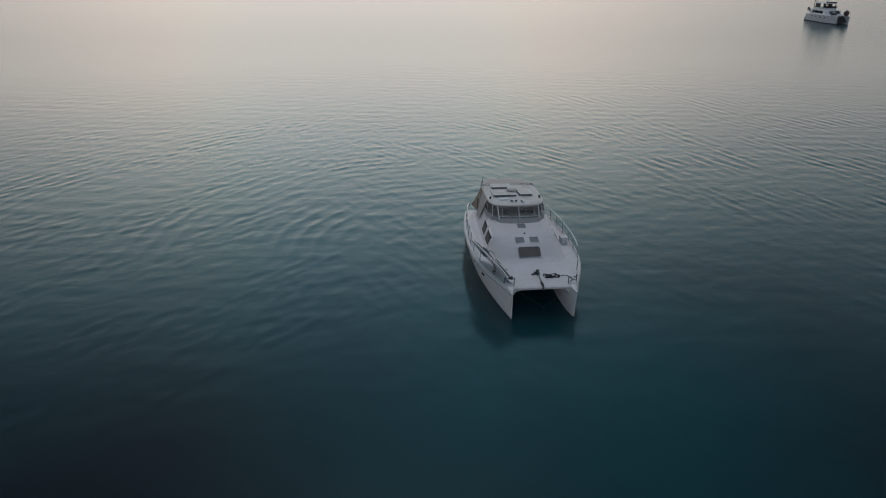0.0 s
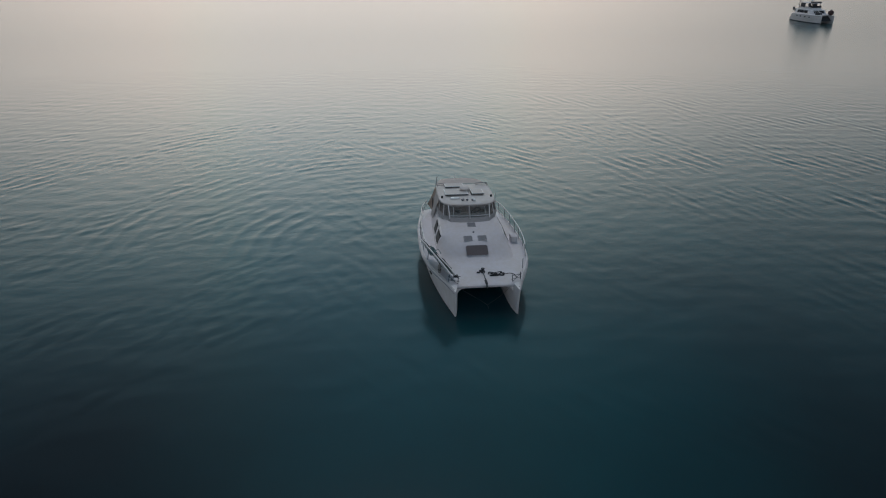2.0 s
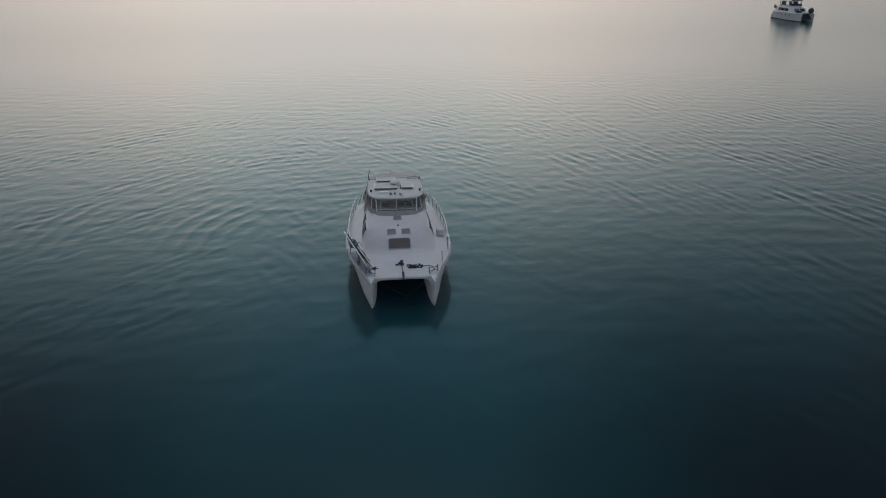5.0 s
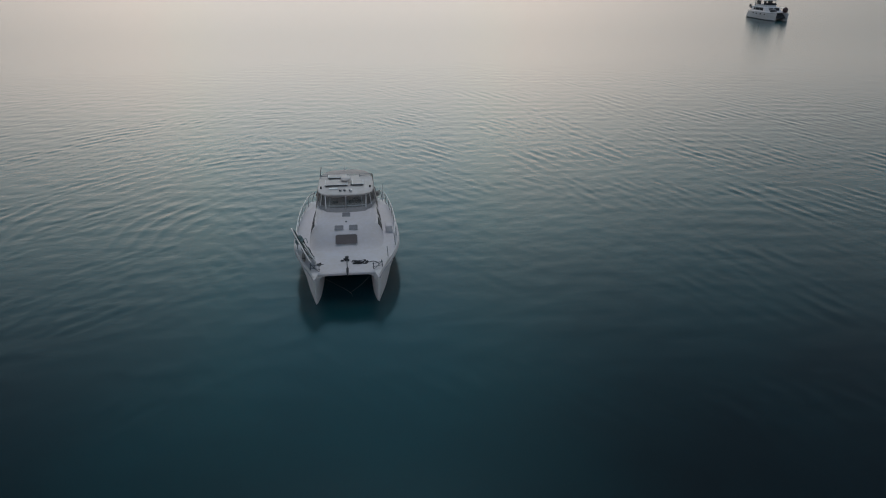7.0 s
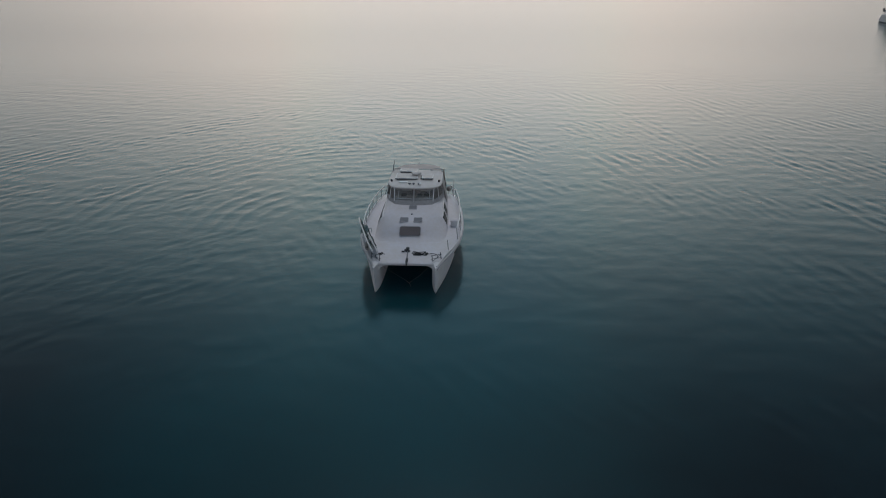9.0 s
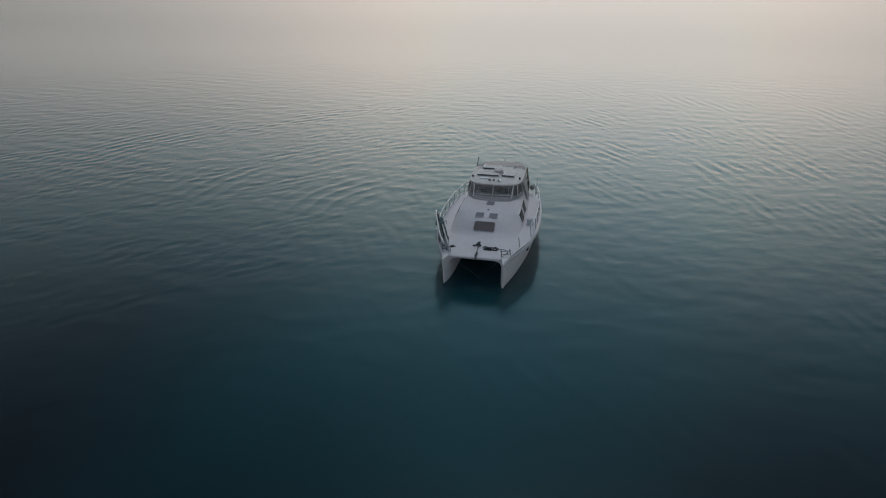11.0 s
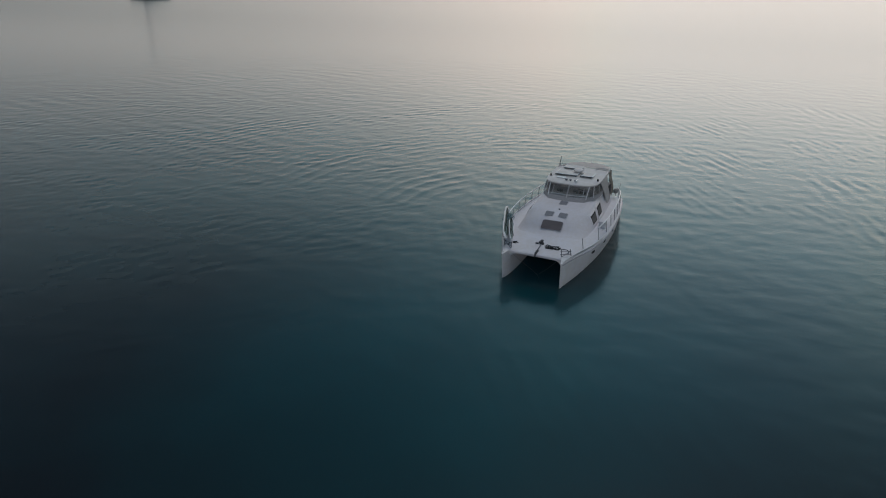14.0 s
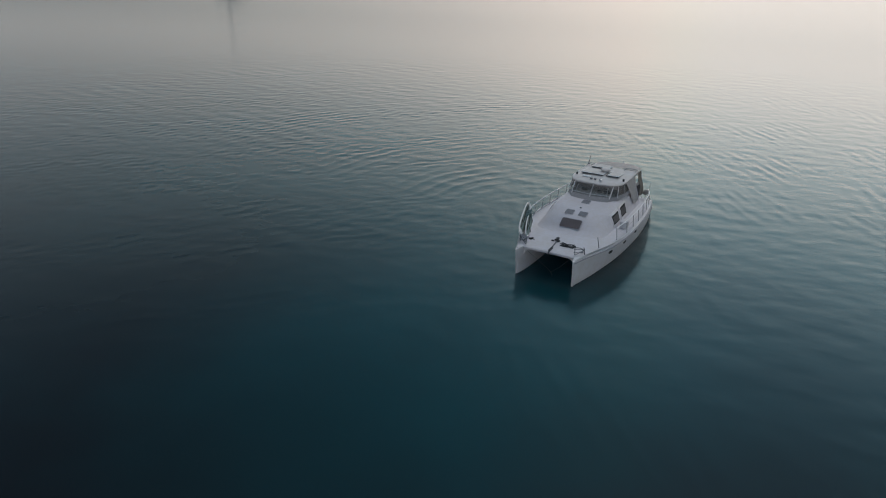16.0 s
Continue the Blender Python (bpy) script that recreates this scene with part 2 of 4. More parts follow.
def loft(rings, closed=True, caps=True):
    bm = bmesh.new()
    rows = [[bm.verts.new(p) for p in r] for r in rings]
    n = len(rows[0])
    for a, b in zip(rows, rows[1:]):
        for i in range(n if closed else n - 1):
            j = (i + 1) % n
            bm.faces.new((a[i], a[j], b[j], b[i]))
    if caps and closed:
        bm.faces.new(rows[0])
        bm.faces.new(rows[-1][::-1])
    return bm


def add_box(bm, size, at=(0, 0, 0), bevel=0.0, turn=None, seg=2):
    m = Matrix.Translation(at) @ (turn or Matrix.Identity(4)) @ Matrix.Diagonal((*size, 1))
    made = bmesh.ops.create_cube(bm, size=1, matrix=m)["verts"]
    if bevel:
        edges = list({e for v in made for e in v.link_edges})
        bmesh.ops.bevel(bm, geom=edges, offset=bevel, segments=seg, profile=0.5, affect="EDGES")
    return bm


def box(size, at=(0, 0, 0), bevel=0.0, turn=None, seg=2):
    return add_box(bmesh.new(), size, at, bevel, turn, seg)


def add_tube(bm, pts, r, sides=8):
    pts = [Vector(p) for p in pts]
    rows = []
    for i, p in enumerate(pts):
        d = (pts[min(i + 1, len(pts) - 1)] - pts[max(i - 1, 0)]).normalized()
        q = d.to_track_quat("Z", "Y")
        rr = r[i] if isinstance(r, (list, tuple)) else r
        rows.append([bm.verts.new(p + q @ Vector((rr * math.cos(a), rr * math.sin(a), 0))) for a in [2 * math.pi * k / sides for k in range(sides)]])
    for a, b in zip(rows, rows[1:]):
        for i in range(sides):
            j = (i + 1) % sides
            bm.faces.new((a[i], a[j], b[j], b[i]))
    bm.faces.new(rows[0][::-1])
    bm.faces.new(rows[-1])
    return bm


def tube(pts, r, sides=8):
    return add_tube(bmesh.new(), pts, r, sides)


def smooth_path(pts, steps=6):
    """A rounded line through the points."""
    pts = [Vector(p) for p in pts]
    out = []
    for i in range(len(pts) - 1):
        a, b = pts[i], pts[i + 1]
        p0 = pts[i - 1] if i else 2 * a - b
        p3 = pts[i + 2] if i + 2 < len(pts) else 2 * b - a
        for s in range(steps):
            k = s / steps
            out.append(0.5 * (2 * a + (b - p0) * k + (2 * p0 - 5 * a + 4 * b - p3) * k * k + (3 * a - p0 - 3 * b + p3) * k**3))
    return out + [pts[-1]]


def lathe(profile, at=(0, 0, 0), n=20):
    return loft([[(at[0] + r * math.cos(2 * math.pi * k / n), at[1] + r * math.sin(2 * math.pi * k / n), at[2] + z) for k in range(n)] for r, z in profile])


def slab(outline, z0, z1, crown=0.0, bevel=0.03):
    """A flat plate of a plan outline, with rounded rim and slightly domed top."""
    cx, cy = sum(p[0] for p in outline) / len(outline), sum(p[1] for p in outline) / len(outline)

    def ring(k, z):
        return [(cx + (x - cx) * k, cy + (y - cy) * k, z) for x, y in outline]

    e = bevel / 1.2
    rings = [ring(0.3, z0), ring(1 - e, z0), ring(1, z0 + bevel), ring(1, z1 - bevel), ring(1 - e * 0.4, z1 - bevel * 0.3), ring(1 - e, z1)]
    rings += [ring(k, z1 + crown * (1 - k * k)) for k in (0.8, 0.6, 0.4, 0.2, 0.05)]
    return loft(rings)


def sheet(rows, thick=0.01):
    """A cloth or pane of small thickness through a grid of points."""
    bm = loft([[Vector(p) for p in r] for r in rows], closed=False, caps=False)
    bmesh.ops.recalc_face_normals(bm, faces=bm.faces)
    bmesh.ops.solidify(bm, geom=bm.faces[:], thickness=thick)
    return bm


# ---- the sea: modelled ripples round the anchorage, finest near the boat, flat far out ----
def wave_train(x, y, rng, turn, spread, shortest, longest, count):
    """The sum of many long-crested ripples that run about one way; its slope is about one."""
    h = np.zeros_like(x)
    for _ in range(count):
        length, a = rng.uniform(shortest, longest), radians(rng.normal(turn, spread))
        k = 2 * math.pi / length
        phase = k * (x * math.cos(a) + y * math.sin(a)) + rng.uniform(0, 2 * math.pi)
        h += (np.sin(phase) - 0.18 * np.cos(2 * phase)) / k
    return h * math.sqrt(2 / count)


def patches(x, y, rng, size, low, high):
    """A slow field of gusts and lulls between low and high."""
    f = sum(np.sin((x * math.cos(a) + y * math.sin(a)) * 2 * math.pi / (size * k) + o) for a, k, o in rng.uniform((0, 0.7, 0), (6.3, 1.6, 6.3), (6, 3)))
    return low + (high - low) / (1 + np.exp(-1.3 * f))


def ease(v, a, b):
    k = np.clip((v - a) / (b - a), 0, 1)
    return k * k * (3 - 2 * k)


def ripple_height(x, y):
    rng = np.random.default_rng(5)
    side = ease(x, -16, 8)
    # the calmer water on the boat's starboard side
    lee = 1 - ease(np.hypot(x - 8, (y - 3) * 0.9), 5, 15)
    east = wave_train(x, y, rng, 13, 9, 0.65, 1.3, 22) * ease(x, 2, 16) + wave_train(x, y, rng, 40, 10, 0.6, 1.2, 20) * side * (1 - 0.85 * ease(x, 6, 20))
    east *= patches(x, y, rng, 9, 0.05, 1.4) * (1 - 0.8 * lee)
    west = wave_train(x, y, rng, 160, 24, 0.6, 1.25, 26) * patches(x, y, rng, 8, 0.05, 1.4) * (1.05 - 0.85 * side)
    cross = wave_train(x, y, rng, 85, 40, 0.6, 2.2, 24)
    # rings that spread from the swinging boat in three sets, on its port side and astern
    ox, oy = x - 0.5, y - 6.0
    reach, angle = np.hypot(ox, oy), np.degrees(np.arctan2(oy, ox))
    wander = 0.3 * np.sin(angle / 13 + 1) + 0.18 * np.sin(angle / 5.3) + 0.4 * np.sin(reach / 5.1)
    sector = ease(angle, 78, 118) * (1 - ease(angle, 168, 180))
    sets = sum(share * np.exp(-(((reach - r) / w) ** 2)) for r, w, share in ((12, 3.0, 1.0), (20, 3.4, 0.75), (34, 4.0, 0.7)))
    phase = (reach + wander) * 2 * math.pi / 1.05
    ring = (np.sin(phase) - 0.28 * np.cos(2 * phase)) * 1.05 / 6.3 * sector * sets * patches(x, y, rng, 9, 0.25, 1.25)
    calm = 0.18 + 0.82 * ease(y, -14, 24)
    far = 1 - 0.4 * ease(y, 24, 56)
    edge = 1 - ease(np.hypot(x, y - 5), 58, 78)
    return (0.026 * east + 0.02 * west + 0.013 * cross + 0.046 * ring) * calm * far * edge


SPOKES = 1700
steps = [1.0]
while steps[-1] < 80:
    steps.append(steps[-1] + 0.11 + 0.0035 * max(0.0, steps[-1] - 28))
steps = np.array(steps + [110, 180, 400, 1000, 2500, 4600])
turn = np.linspace(0, 2 * math.pi, SPOKES, endpoint=False)
gx, gy = np.outer(steps, np.cos(turn)), 5 + np.outer(steps, np.sin(turn))
points = np.stack([gx, gy, ripple_height(gx, gy)], axis=-1).reshape(-1, 3)
inner = np.arange((len(steps) - 1) * SPOKES)
after = np.where(inner % SPOKES == SPOKES - 1, inner - SPOKES + 1, inner + 1)
quads = np.stack([inner, inner + SPOKES, after + SPOKES, after], axis=-1)
sea_mesh = bpy.data.meshes.new("water")
sea_mesh.vertices.add(len(points))
sea_mesh.vertices.foreach_set("co", points.astype(np.float32).ravel())
sea_mesh.loops.add(quads.size + SPOKES)
sea_mesh.loops.foreach_set("vertex_index", np.concatenate([quads.ravel(), np.arange(SPOKES)]).astype(np.int32))
sea_mesh.polygons.add(len(quads) + 1)
sea_mesh.polygons.foreach_set("loop_start", (4 * np.arange(len(quads) + 1)).astype(np.int32))
sea_mesh.polygons.foreach_set("use_smooth", np.ones(len(quads) + 1, dtype=bool))
sea_mesh.update(calc_edges=True)
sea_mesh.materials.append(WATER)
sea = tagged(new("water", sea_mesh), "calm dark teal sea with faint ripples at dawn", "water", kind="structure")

# ---- the near catamaran: bow towards -y, stems at y = 0, waterline z = 0 ----
GUNWALE = [(-0.12, 1.41), (0.5, 1.60), (1.2, 1.85), (1.8, 2.07), (2.7, 2.34), (3.8, 2.52), (5.4, 2.58), (7.6, 2.49), (9.2, 2.3), (10.4, 2.1), (11.3, 1.95)]
OUTER_WL = [(0.0, 1.405), (0.8, 1.59), (1.75, 1.79), (4.0, 2.12), (6.0, 2.24), (8.0, 2.23), (10.0, 2.06), (11.3, 1.85)]
INNER = [(-0.12, 1.39), (0.3, 1.29), (0.7, 1.22), (1.5, 1.16), (3.0, 1.12), (6.0, 1.09), (11.3, 1.09)]
SHEER = [(-0.12, 1.27), (0.7, 1.3), (2.0, 1.3), (4.0, 1.33), (7.0, 1.28), (10.2, 1.2), (10.45, 1.15), (10.7, 0.75), (11.0, 0.5), (11.3, 0.42)]


def hull_ring(y, side):
    """One cross-section of a hull: gunwale, topside, knuckle, waterline, keel, inner side."""
    g, w, i, z = curve(GUNWALE, y), curve(OUTER_WL, max(0.0, y)), curve(INNER, y), curve(SHEER, y)
    k = min(1.0, max(0.0, (y + 0.12) / 1.5))
    keel, draft = (w + i) / 2, -0.1 - 0.5 * k
    pts = [(i, z), (i + (g - i) * 0.5, z + 0.01), (g - 0.03 * k, z), (g, z - 0.03), (g, z - 0.09), (g - (g - w) * 0.42, z * 0.6), (g - (g - w) * 0.8, z * 0.26), (w, 0.0),
           (w - 0.12 * k, draft * 0.55), (keel, draft), (i + 0.1 * k, draft * 0.55), (i, 0.0), (i, z * 0.5)]
    return [(side * x, y + (0.12 * (1 - zz / 1.27) if y < 0 and zz < z else 0.0), zz) for x, zz in pts]


Y_HULL = [-0.12, -0.04, 0.06, 0.2, 0.4, 0.7, 1.1, 1.6, 2.2, 3.0, 4.0, 5.0, 6.0, 7.0, 8.0, 9.0, 9.8, 10.3, 10.45, 10.55, 10.7, 10.95, 11.3]


def deck_z(y, s):
    """Height of the deck at y, at the share s of the half-beam."""
    return curve([(0.4, 1.30), (0.8, 1.355), (1.5, 1.42), (2.6, 1.44), (4.0, 1.44), (7.0, 1.38), (10.4, 1.26)], y) - 0.09 * min(1.0, max(0.3, (y - 0.2) / 2)) * abs(s) ** 2.2


# trunk: half-width at its foot, height at the centre line; soft at the front, boxier aft
TRUNK_W = [(2.2, 1.5), (3.0, 1.74), (4.0, 1.82), (5.0, 1.84), (7.0, 1.79), (9.3, 1.7)]
TRUNK_Z = [(2.2, 1.425), (2.6, 1.46), (2.85, 1.54), (3.05, 1.65), (3.3, 1.83), (3.6, 2.0), (3.9, 2.09), (4.44, 2.165), (5.24, 2.24), (5.6, 2.28), (7.0, 2.36), (9.3, 2.36)]
TRUNK_N = [(2.2, 1.8), (3.2, 1.9), (4.2, 3.4), (5.0, 8.0), (9.3, 10.0)]


def trunk_foot(y):
    return deck_z(y, curve(TRUNK_W, y) / curve(GUNWALE, y)) - 0.03


def trunk_side(y, k):
    """Half-width of the trunk at the share k of its height."""
    n = curve(TRUNK_N, y)
    return curve(TRUNK_W, y) * (1 - min(1.0, k) ** n) ** (1 / n) - 0.34 * k


def trunk_top(y, x):
    n, w, foot = curve(TRUNK_N, y), curve(TRUNK_W, y), trunk_foot(y)
    return foot + (curve(TRUNK_Z, y) - foot) * (1 - min(1.0, abs(x) / w) ** n) ** (1 / n)


def trunk_ring(y):
    n, w, foot = curve(TRUNK_N, y), curve(TRUNK_W, y), trunk_foot(y)
    h = max(0.004, curve(TRUNK_Z, y) - foot)
    half = []
    for q in range(13):
        a = math.pi / 2 * q / 12
        zz = math.sin(a) ** (2 / n)
        half.append((w * math.cos(a) ** (2 / n) - 0.34 * zz * (1 if q < 8 else (12 - q) / 4), foot + h * zz))
    half[-1] = (0.0, foot + h)
    return [(-x, y, zz) for x, zz in half] + [(x, y, zz) for x, zz in half[-2::-1]]


# wheelhouse outline, bottom (on the trunk) and top (under the roof), from the centre of the front to the back
HOUSE_LOW = [(0.0, 5.52), (0.5, 5.54), (0.98, 5.64), (1.3, 6.1), (1.49, 6.75), (1.51, 7.6), (1.51, 9.2)]
HOUSE_TOP = [(0.0, 6.2), (0.5, 6.21), (1.02, 6.28), (1.2, 6.55), (1.36, 6.95), (1.4, 7.7), (1.4, 9.2)]


def house_point(i, k, side=1, out=0.0):
    """A point of the wheelhouse side at outline corner i, at the share k of its height."""
    (ax, ay), (bx, by) = HOUSE_LOW[i], HOUSE_TOP[i]
    za = trunk_top(ay, ax) - 0.01
    return Vector((side * (ax + (bx - ax) * k + (out if i > 1 else 0)), ay + (by - ay) * k - (out if i < 5 else 0), za + (2.97 - za) * k))


def quad_panel(a, b, c, d, thick):
    return sheet([[a, b], [d, c]], thick)


def plate(front, back):
    """A closed curved plate between two grids of points."""
    bm = bmesh.new()
    grids = [[[bm.verts.new(p) for p in r] for r in g] for g in (front, back)]
    h, w = len(front), len(front[0])
    for g in grids:
        for i in range(h - 1):
            for j in range(w - 1):
                bm.faces.new((g[i][j], g[i][j + 1], g[i + 1][j + 1], g[i + 1][j]))
    rim = [(0, j) for j in range(w)] + [(i, w - 1) for i in range(1, h)] + [(h - 1, j) for j in range(w - 2, -1, -1)] + [(i, 0) for i in range(h - 2, 0, -1)]
    for (a, b), (c, d) in zip(rim, rim[1:] + rim[:1]):
        bm.faces.new((grids[0][a][b], grids[0][c][d], grids[1][c][d], grids[1][a][b]))
    return bm


def rounded_plate(w, h, t, r, n=5):
    """A plate in the xy plane with rounded corners, its base at z = 0."""
    ring = []
    for cx, cy, a0 in ((w / 2 - r, h / 2 - r, 0), (-w / 2 + r, h / 2 - r, 90), (-w / 2 + r, -h / 2 + r, 180), (w / 2 - r, -h / 2 + r, 270)):
        ring += [(cx + r * math.cos(radians(a0 + 90 * k / n)), cy + r * math.sin(radians(a0 + 90 * k / n))) for k in range(n + 1)]

    def at(k, z):
        return [(x * k, y * k, z) for x, y in ring]

    return loft([at(1, 0), at(1, t * 0.7), at(1 - t * 0.3 / max(w, h), t)])


def place(ob, m):
    ob.matrix_local = m
    return ob


def deck_hatch(parent, x, y0, y1, w, lens, label, frame_mat, round_share=0.25):
    """A framed hatch lying on the trunk between y0 and y1."""
    z0, z1 = trunk_top(y0, x), trunk_top(y1, x)
    tilt = math.degrees(math.atan2(z1 - z0, y1 - y0))
    h = math.hypot(z1 - z0, y1 - y0)
    m = pose(x, (y0 + y1) / 2, max((z0 + z1) / 2, trunk_top((y0 + y1) / 2, x)) - 0.004, tilt)
    hatch = place(part("hatch", rounded_plate(w, h, 0.035, min(0.11, h * round_share)), frame_mat, parent, label), m)
    place(part("lens", rounded_plate(w - 0.05, h - 0.05, 0.012, min(0.09, h * round_share * 0.8)), lens, hatch), pose(0, 0, 0.034))
    for sx in (-1, 1):
        place(part("hinge", box((0.05, 0.03, 0.02), (0, 0, 0.01), 0.005), GREYPLASTIC, hatch), pose(sx * w * 0.3, h / 2 - 0.015, 0.034))
    return hatch


def build_catamaran():
    boat = thing("catamaran", "white power catamaran with grey canvas wheelhouse, anchored on calm water", "boat")
    # hulls
    for side in (1, -1):
        hull = part("hull", loft([hull_ring(y, side) for y in Y_HULL]), GELCOAT, boat)
        rub = [(side * (curve(GUNWALE, y) + 0.012), y, curve(SHEER, y) - 0.1) for y in [0.0 + 0.45 * k for k in range(23)] if y < 10.3]
        part("rubbing_strake", tube(rub, 0.028, 6), GREYPLASTIC, hull, "grey rubbing strake along the hull")
        boot = loft([[(side * (curve(OUTER_WL, y) + 0.006 + dz * 0.1), y, dz) for dz in (-0.02, 0.035)] for y in [0.1 + 0.5 * k for k in range(23)]], closed=False, caps=False)
        part("boot_stripe", boot, ANTIFOUL, hull, "dark boot stripe at the waterline")
        for y in (2.75, 4.3, 6.0):
            g, w, z = curve(GUNWALE, y), curve(OUTER_WL, y), curve(SHEER, y)
            x = g - (g - w) * 0.33
            yaw = math.degrees(math.atan2(curve(GUNWALE, y + 0.2) - curve(GUNWALE, y - 0.2), 0.4))
            m = pose(side * (x - 0.0), y, z * 0.69, 0, 0, -side * yaw) @ pose(0, 0, 0, 0, side * 96, 0)
            place(part("porthole", rounded_plate(0.13, 0.3, 0.03, 0.055), TINTED, hull, "dark oval hull porthole"), m)
    # bridge deck underneath
    bm = bmesh.new()
    add_box(bm, (2.4, 8.7, 0.3), (0, 5.95, 0.95), 0.05)
    bridge = part("bridge_deck", bm, GELCOAT, boat)
    # hollow rounding where each hull runs into the bridge deck
    for side in (1, -1):
        rings = []
        for y in (0.5, 0.62, 0.8, 1.1, 1.6, 2.4, 4.0, 6.0, 8.0, 10.2):
            i, top = curve(INNER, y), 1.12 if y < 1.5 else 0.81
            arc = [(i - 0.3 * (1 - math.cos(c)), top - 0.3 * (1 - math.sin(c))) for c in [math.pi / 2 * q / 8 for q in range(9)]]
            rings.append([(side * x, y, z) for x, z in arc + [(i + 0.03, top + 0.02), (i + 0.03, top - 0.3)]])
        part("fillet", loft(rings), GELCOAT, bridge)
    # deck with a rolled front lip
    ys = [0.74, 0.66, 0.56, 0.47, 0.42, 0.4, 0.41, 0.45, 0.55, 0.8, 1.2] + [1.8 + 0.4 * k for k in range(22)]
    lip = [1.09, 1.1, 1.12, 1.15, 1.19, 1.245, 1.285, 1.305]
    rings = []
    for i, y in enumerate(ys):
        g = curve(GUNWALE, y) - 0.035
        row = []
        for k in range(33):
            s = -1 + k / 16
            z = deck_z(y, s) if i >= len(lip) else lip[i] - 0.03 * abs(s) ** 2.2
            row.append((s * g, y, z))
        rings.append(row)
    part("deck", loft(rings, closed=False, caps=False), DECK, boat, "white non-skid deck")
    for side in (1, -1):
        toe = [(side * (curve(GUNWALE, y) - 0.05), y, max(curve(SHEER, y), deck_z(y, 1)) + 0.02) for y in [0.1 + 0.4 * k for k in range(26)] if y < 10.3]
        part("toe_rail", tube(toe, 0.03, 6), GELCOAT, boat)
    # aft bulkhead and steps
    part("transom", box((3.9, 0.12, 0.42), (0, 10.35, 1.02), 0.03), GELCOAT, boat)
    # trunk
    yt = [2.2, 2.4, 2.6, 2.72, 2.85, 2.95, 3.05, 3.17, 3.3, 3.45, 3.6, 3.75, 3.9, 4.05, 4.2, 4.35, 4.5, 4.75, 5.1, 5.6, 6.2, 6.8, 7.5, 8.2, 9.3]
    trunk = part("cabin_trunk", loft([trunk_ring(y) for y in yt], closed=False, caps=False), DECK, boat)
    bulk = loft([[(x, 9.29, z) for x in (-1.6, -0.8, 0, 0.8, 1.6)] for z in (1.2, 2.3)], closed=False, caps=False)
    part("aft_bulkhead", bulk, INTERIOR, boat)
    deck_hatch(boat, 0, 2.93, 3.42, 1.06, SMOKED, "large smoked front hatch with rounded corners", GREYPLASTIC)
    deck_hatch(boat, -0.345, 3.69, 4.05, 0.44, GREY_LENS, "small grey deck hatch with square corners", GREYPLASTIC, 0.1)
    deck_hatch(boat, 0.345, 3.69, 4.05, 0.44, GREY_LENS, "small grey deck hatch with square corners", GREYPLASTIC, 0.1)
    deck_hatch(boat, 0, 5.02, 5.42, 0.42, GREY_LENS, "small grey deck hatch with square corners", GREYPLASTIC, 0.1)
    part("deck_fitting", lathe([(0.05, 0), (0.05, 0.03), (0.03, 0.05), (0.0, 0.055)], (0, 4.44, trunk_top(4.44, 0) - 0.005), 10), GALV, trunk)
    for side in (1, -1):
        for y0, y1 in ((4.56, 5.42), (5.8, 6.64)):
            def pane(grow, out):
                rows = []
                for k in (0.0, 0.33, 0.66, 1.0):
                    kk = (0.25 - grow * 1.3) + (0.47 + 2.6 * grow) * k
                    row = []
                    for j in range(5):
                        y = (y0 - grow) + (y1 - y0 + 2 * grow) * j / 4 + 0.07 * (k - 0.5)
                        row.append((side * (trunk_side(y, kk) + out), y, trunk_foot(y) + (curve(TRUNK_Z, y) - trunk_foot(y)) * kk))
                    rows.append(row)
                return rows

            win = part("side_window", plate(pane(-0.005, 0.024), pane(-0.005, -0.02)), TINTED, boat, "dark tinted cabin side window", smooth=False)
            part("glass", plate(pane(-0.05, 0.032), pane(-0.05, 0.0)), WINDOW_GLASS, win, smooth=False)
            part("window_frame", plate(pane(0.085, 0.018), pane(0.085, -0.02)), GELCOAT, win, smooth=False)
    # wheelhouse
    n = len(HOUSE_LOW)
    for side in (1, -1):
        for i in range(n - 1):
            lo, hi = (0.0, 0.27)
            a, b, c, d = house_point(i, lo, side, 0.01), house_point(i + 1, lo, side, 0.01), house_point(i + 1, hi, side, 0.01), house_point(i, hi, side, 0.01)
            part("canvas_apron", quad_panel(a, b, c, d, 0.015), TAUPE, boat, "grey-brown canvas apron under the windscreen", smooth=False)
            if i < n - 2:
                a, b, c, d = house_point(i, 0.27, side), house_point(i + 1, 0.27, side), house_point(i + 1, 1, side), house_point(i, 1, side)
                pane = part("window_panel", quad_panel(a, b, c, d, 0.006), VINYL, boat, "clear vinyl window panel", smooth=False)
                pane.visible_shadow = False
        for i in (0, 2, 3, 4, 5):
            part("window_post", tube([house_point(i, 0.2, side, 0.02), house_point(i, 1, side, 0.02)], {0: 0.034, 2: 0.026, 3: 0.02}.get(i, 0.026), 6), GELCOAT if i in (0, 2, 3) else TAUPE, boat)
        part("window_bar", tube([house_point(i, 0.37, side, 0.02) for i in (0, 1, 2)], 0.017, 6), PALEFRAME, boat)
        lean_a, lean_b = house_point(1, 0.3, side, 0.02), house_point(2, 0.84, side, 0.02)
        part("strut", tube([lean_a * 0.35 + house_point(2, 0.3, side, 0.02) * 0.65, lean_b * 0.55 + house_point(1, 0.84, side, 0.02) * 0.45], 0.012, 6), PALEFRAME, boat)
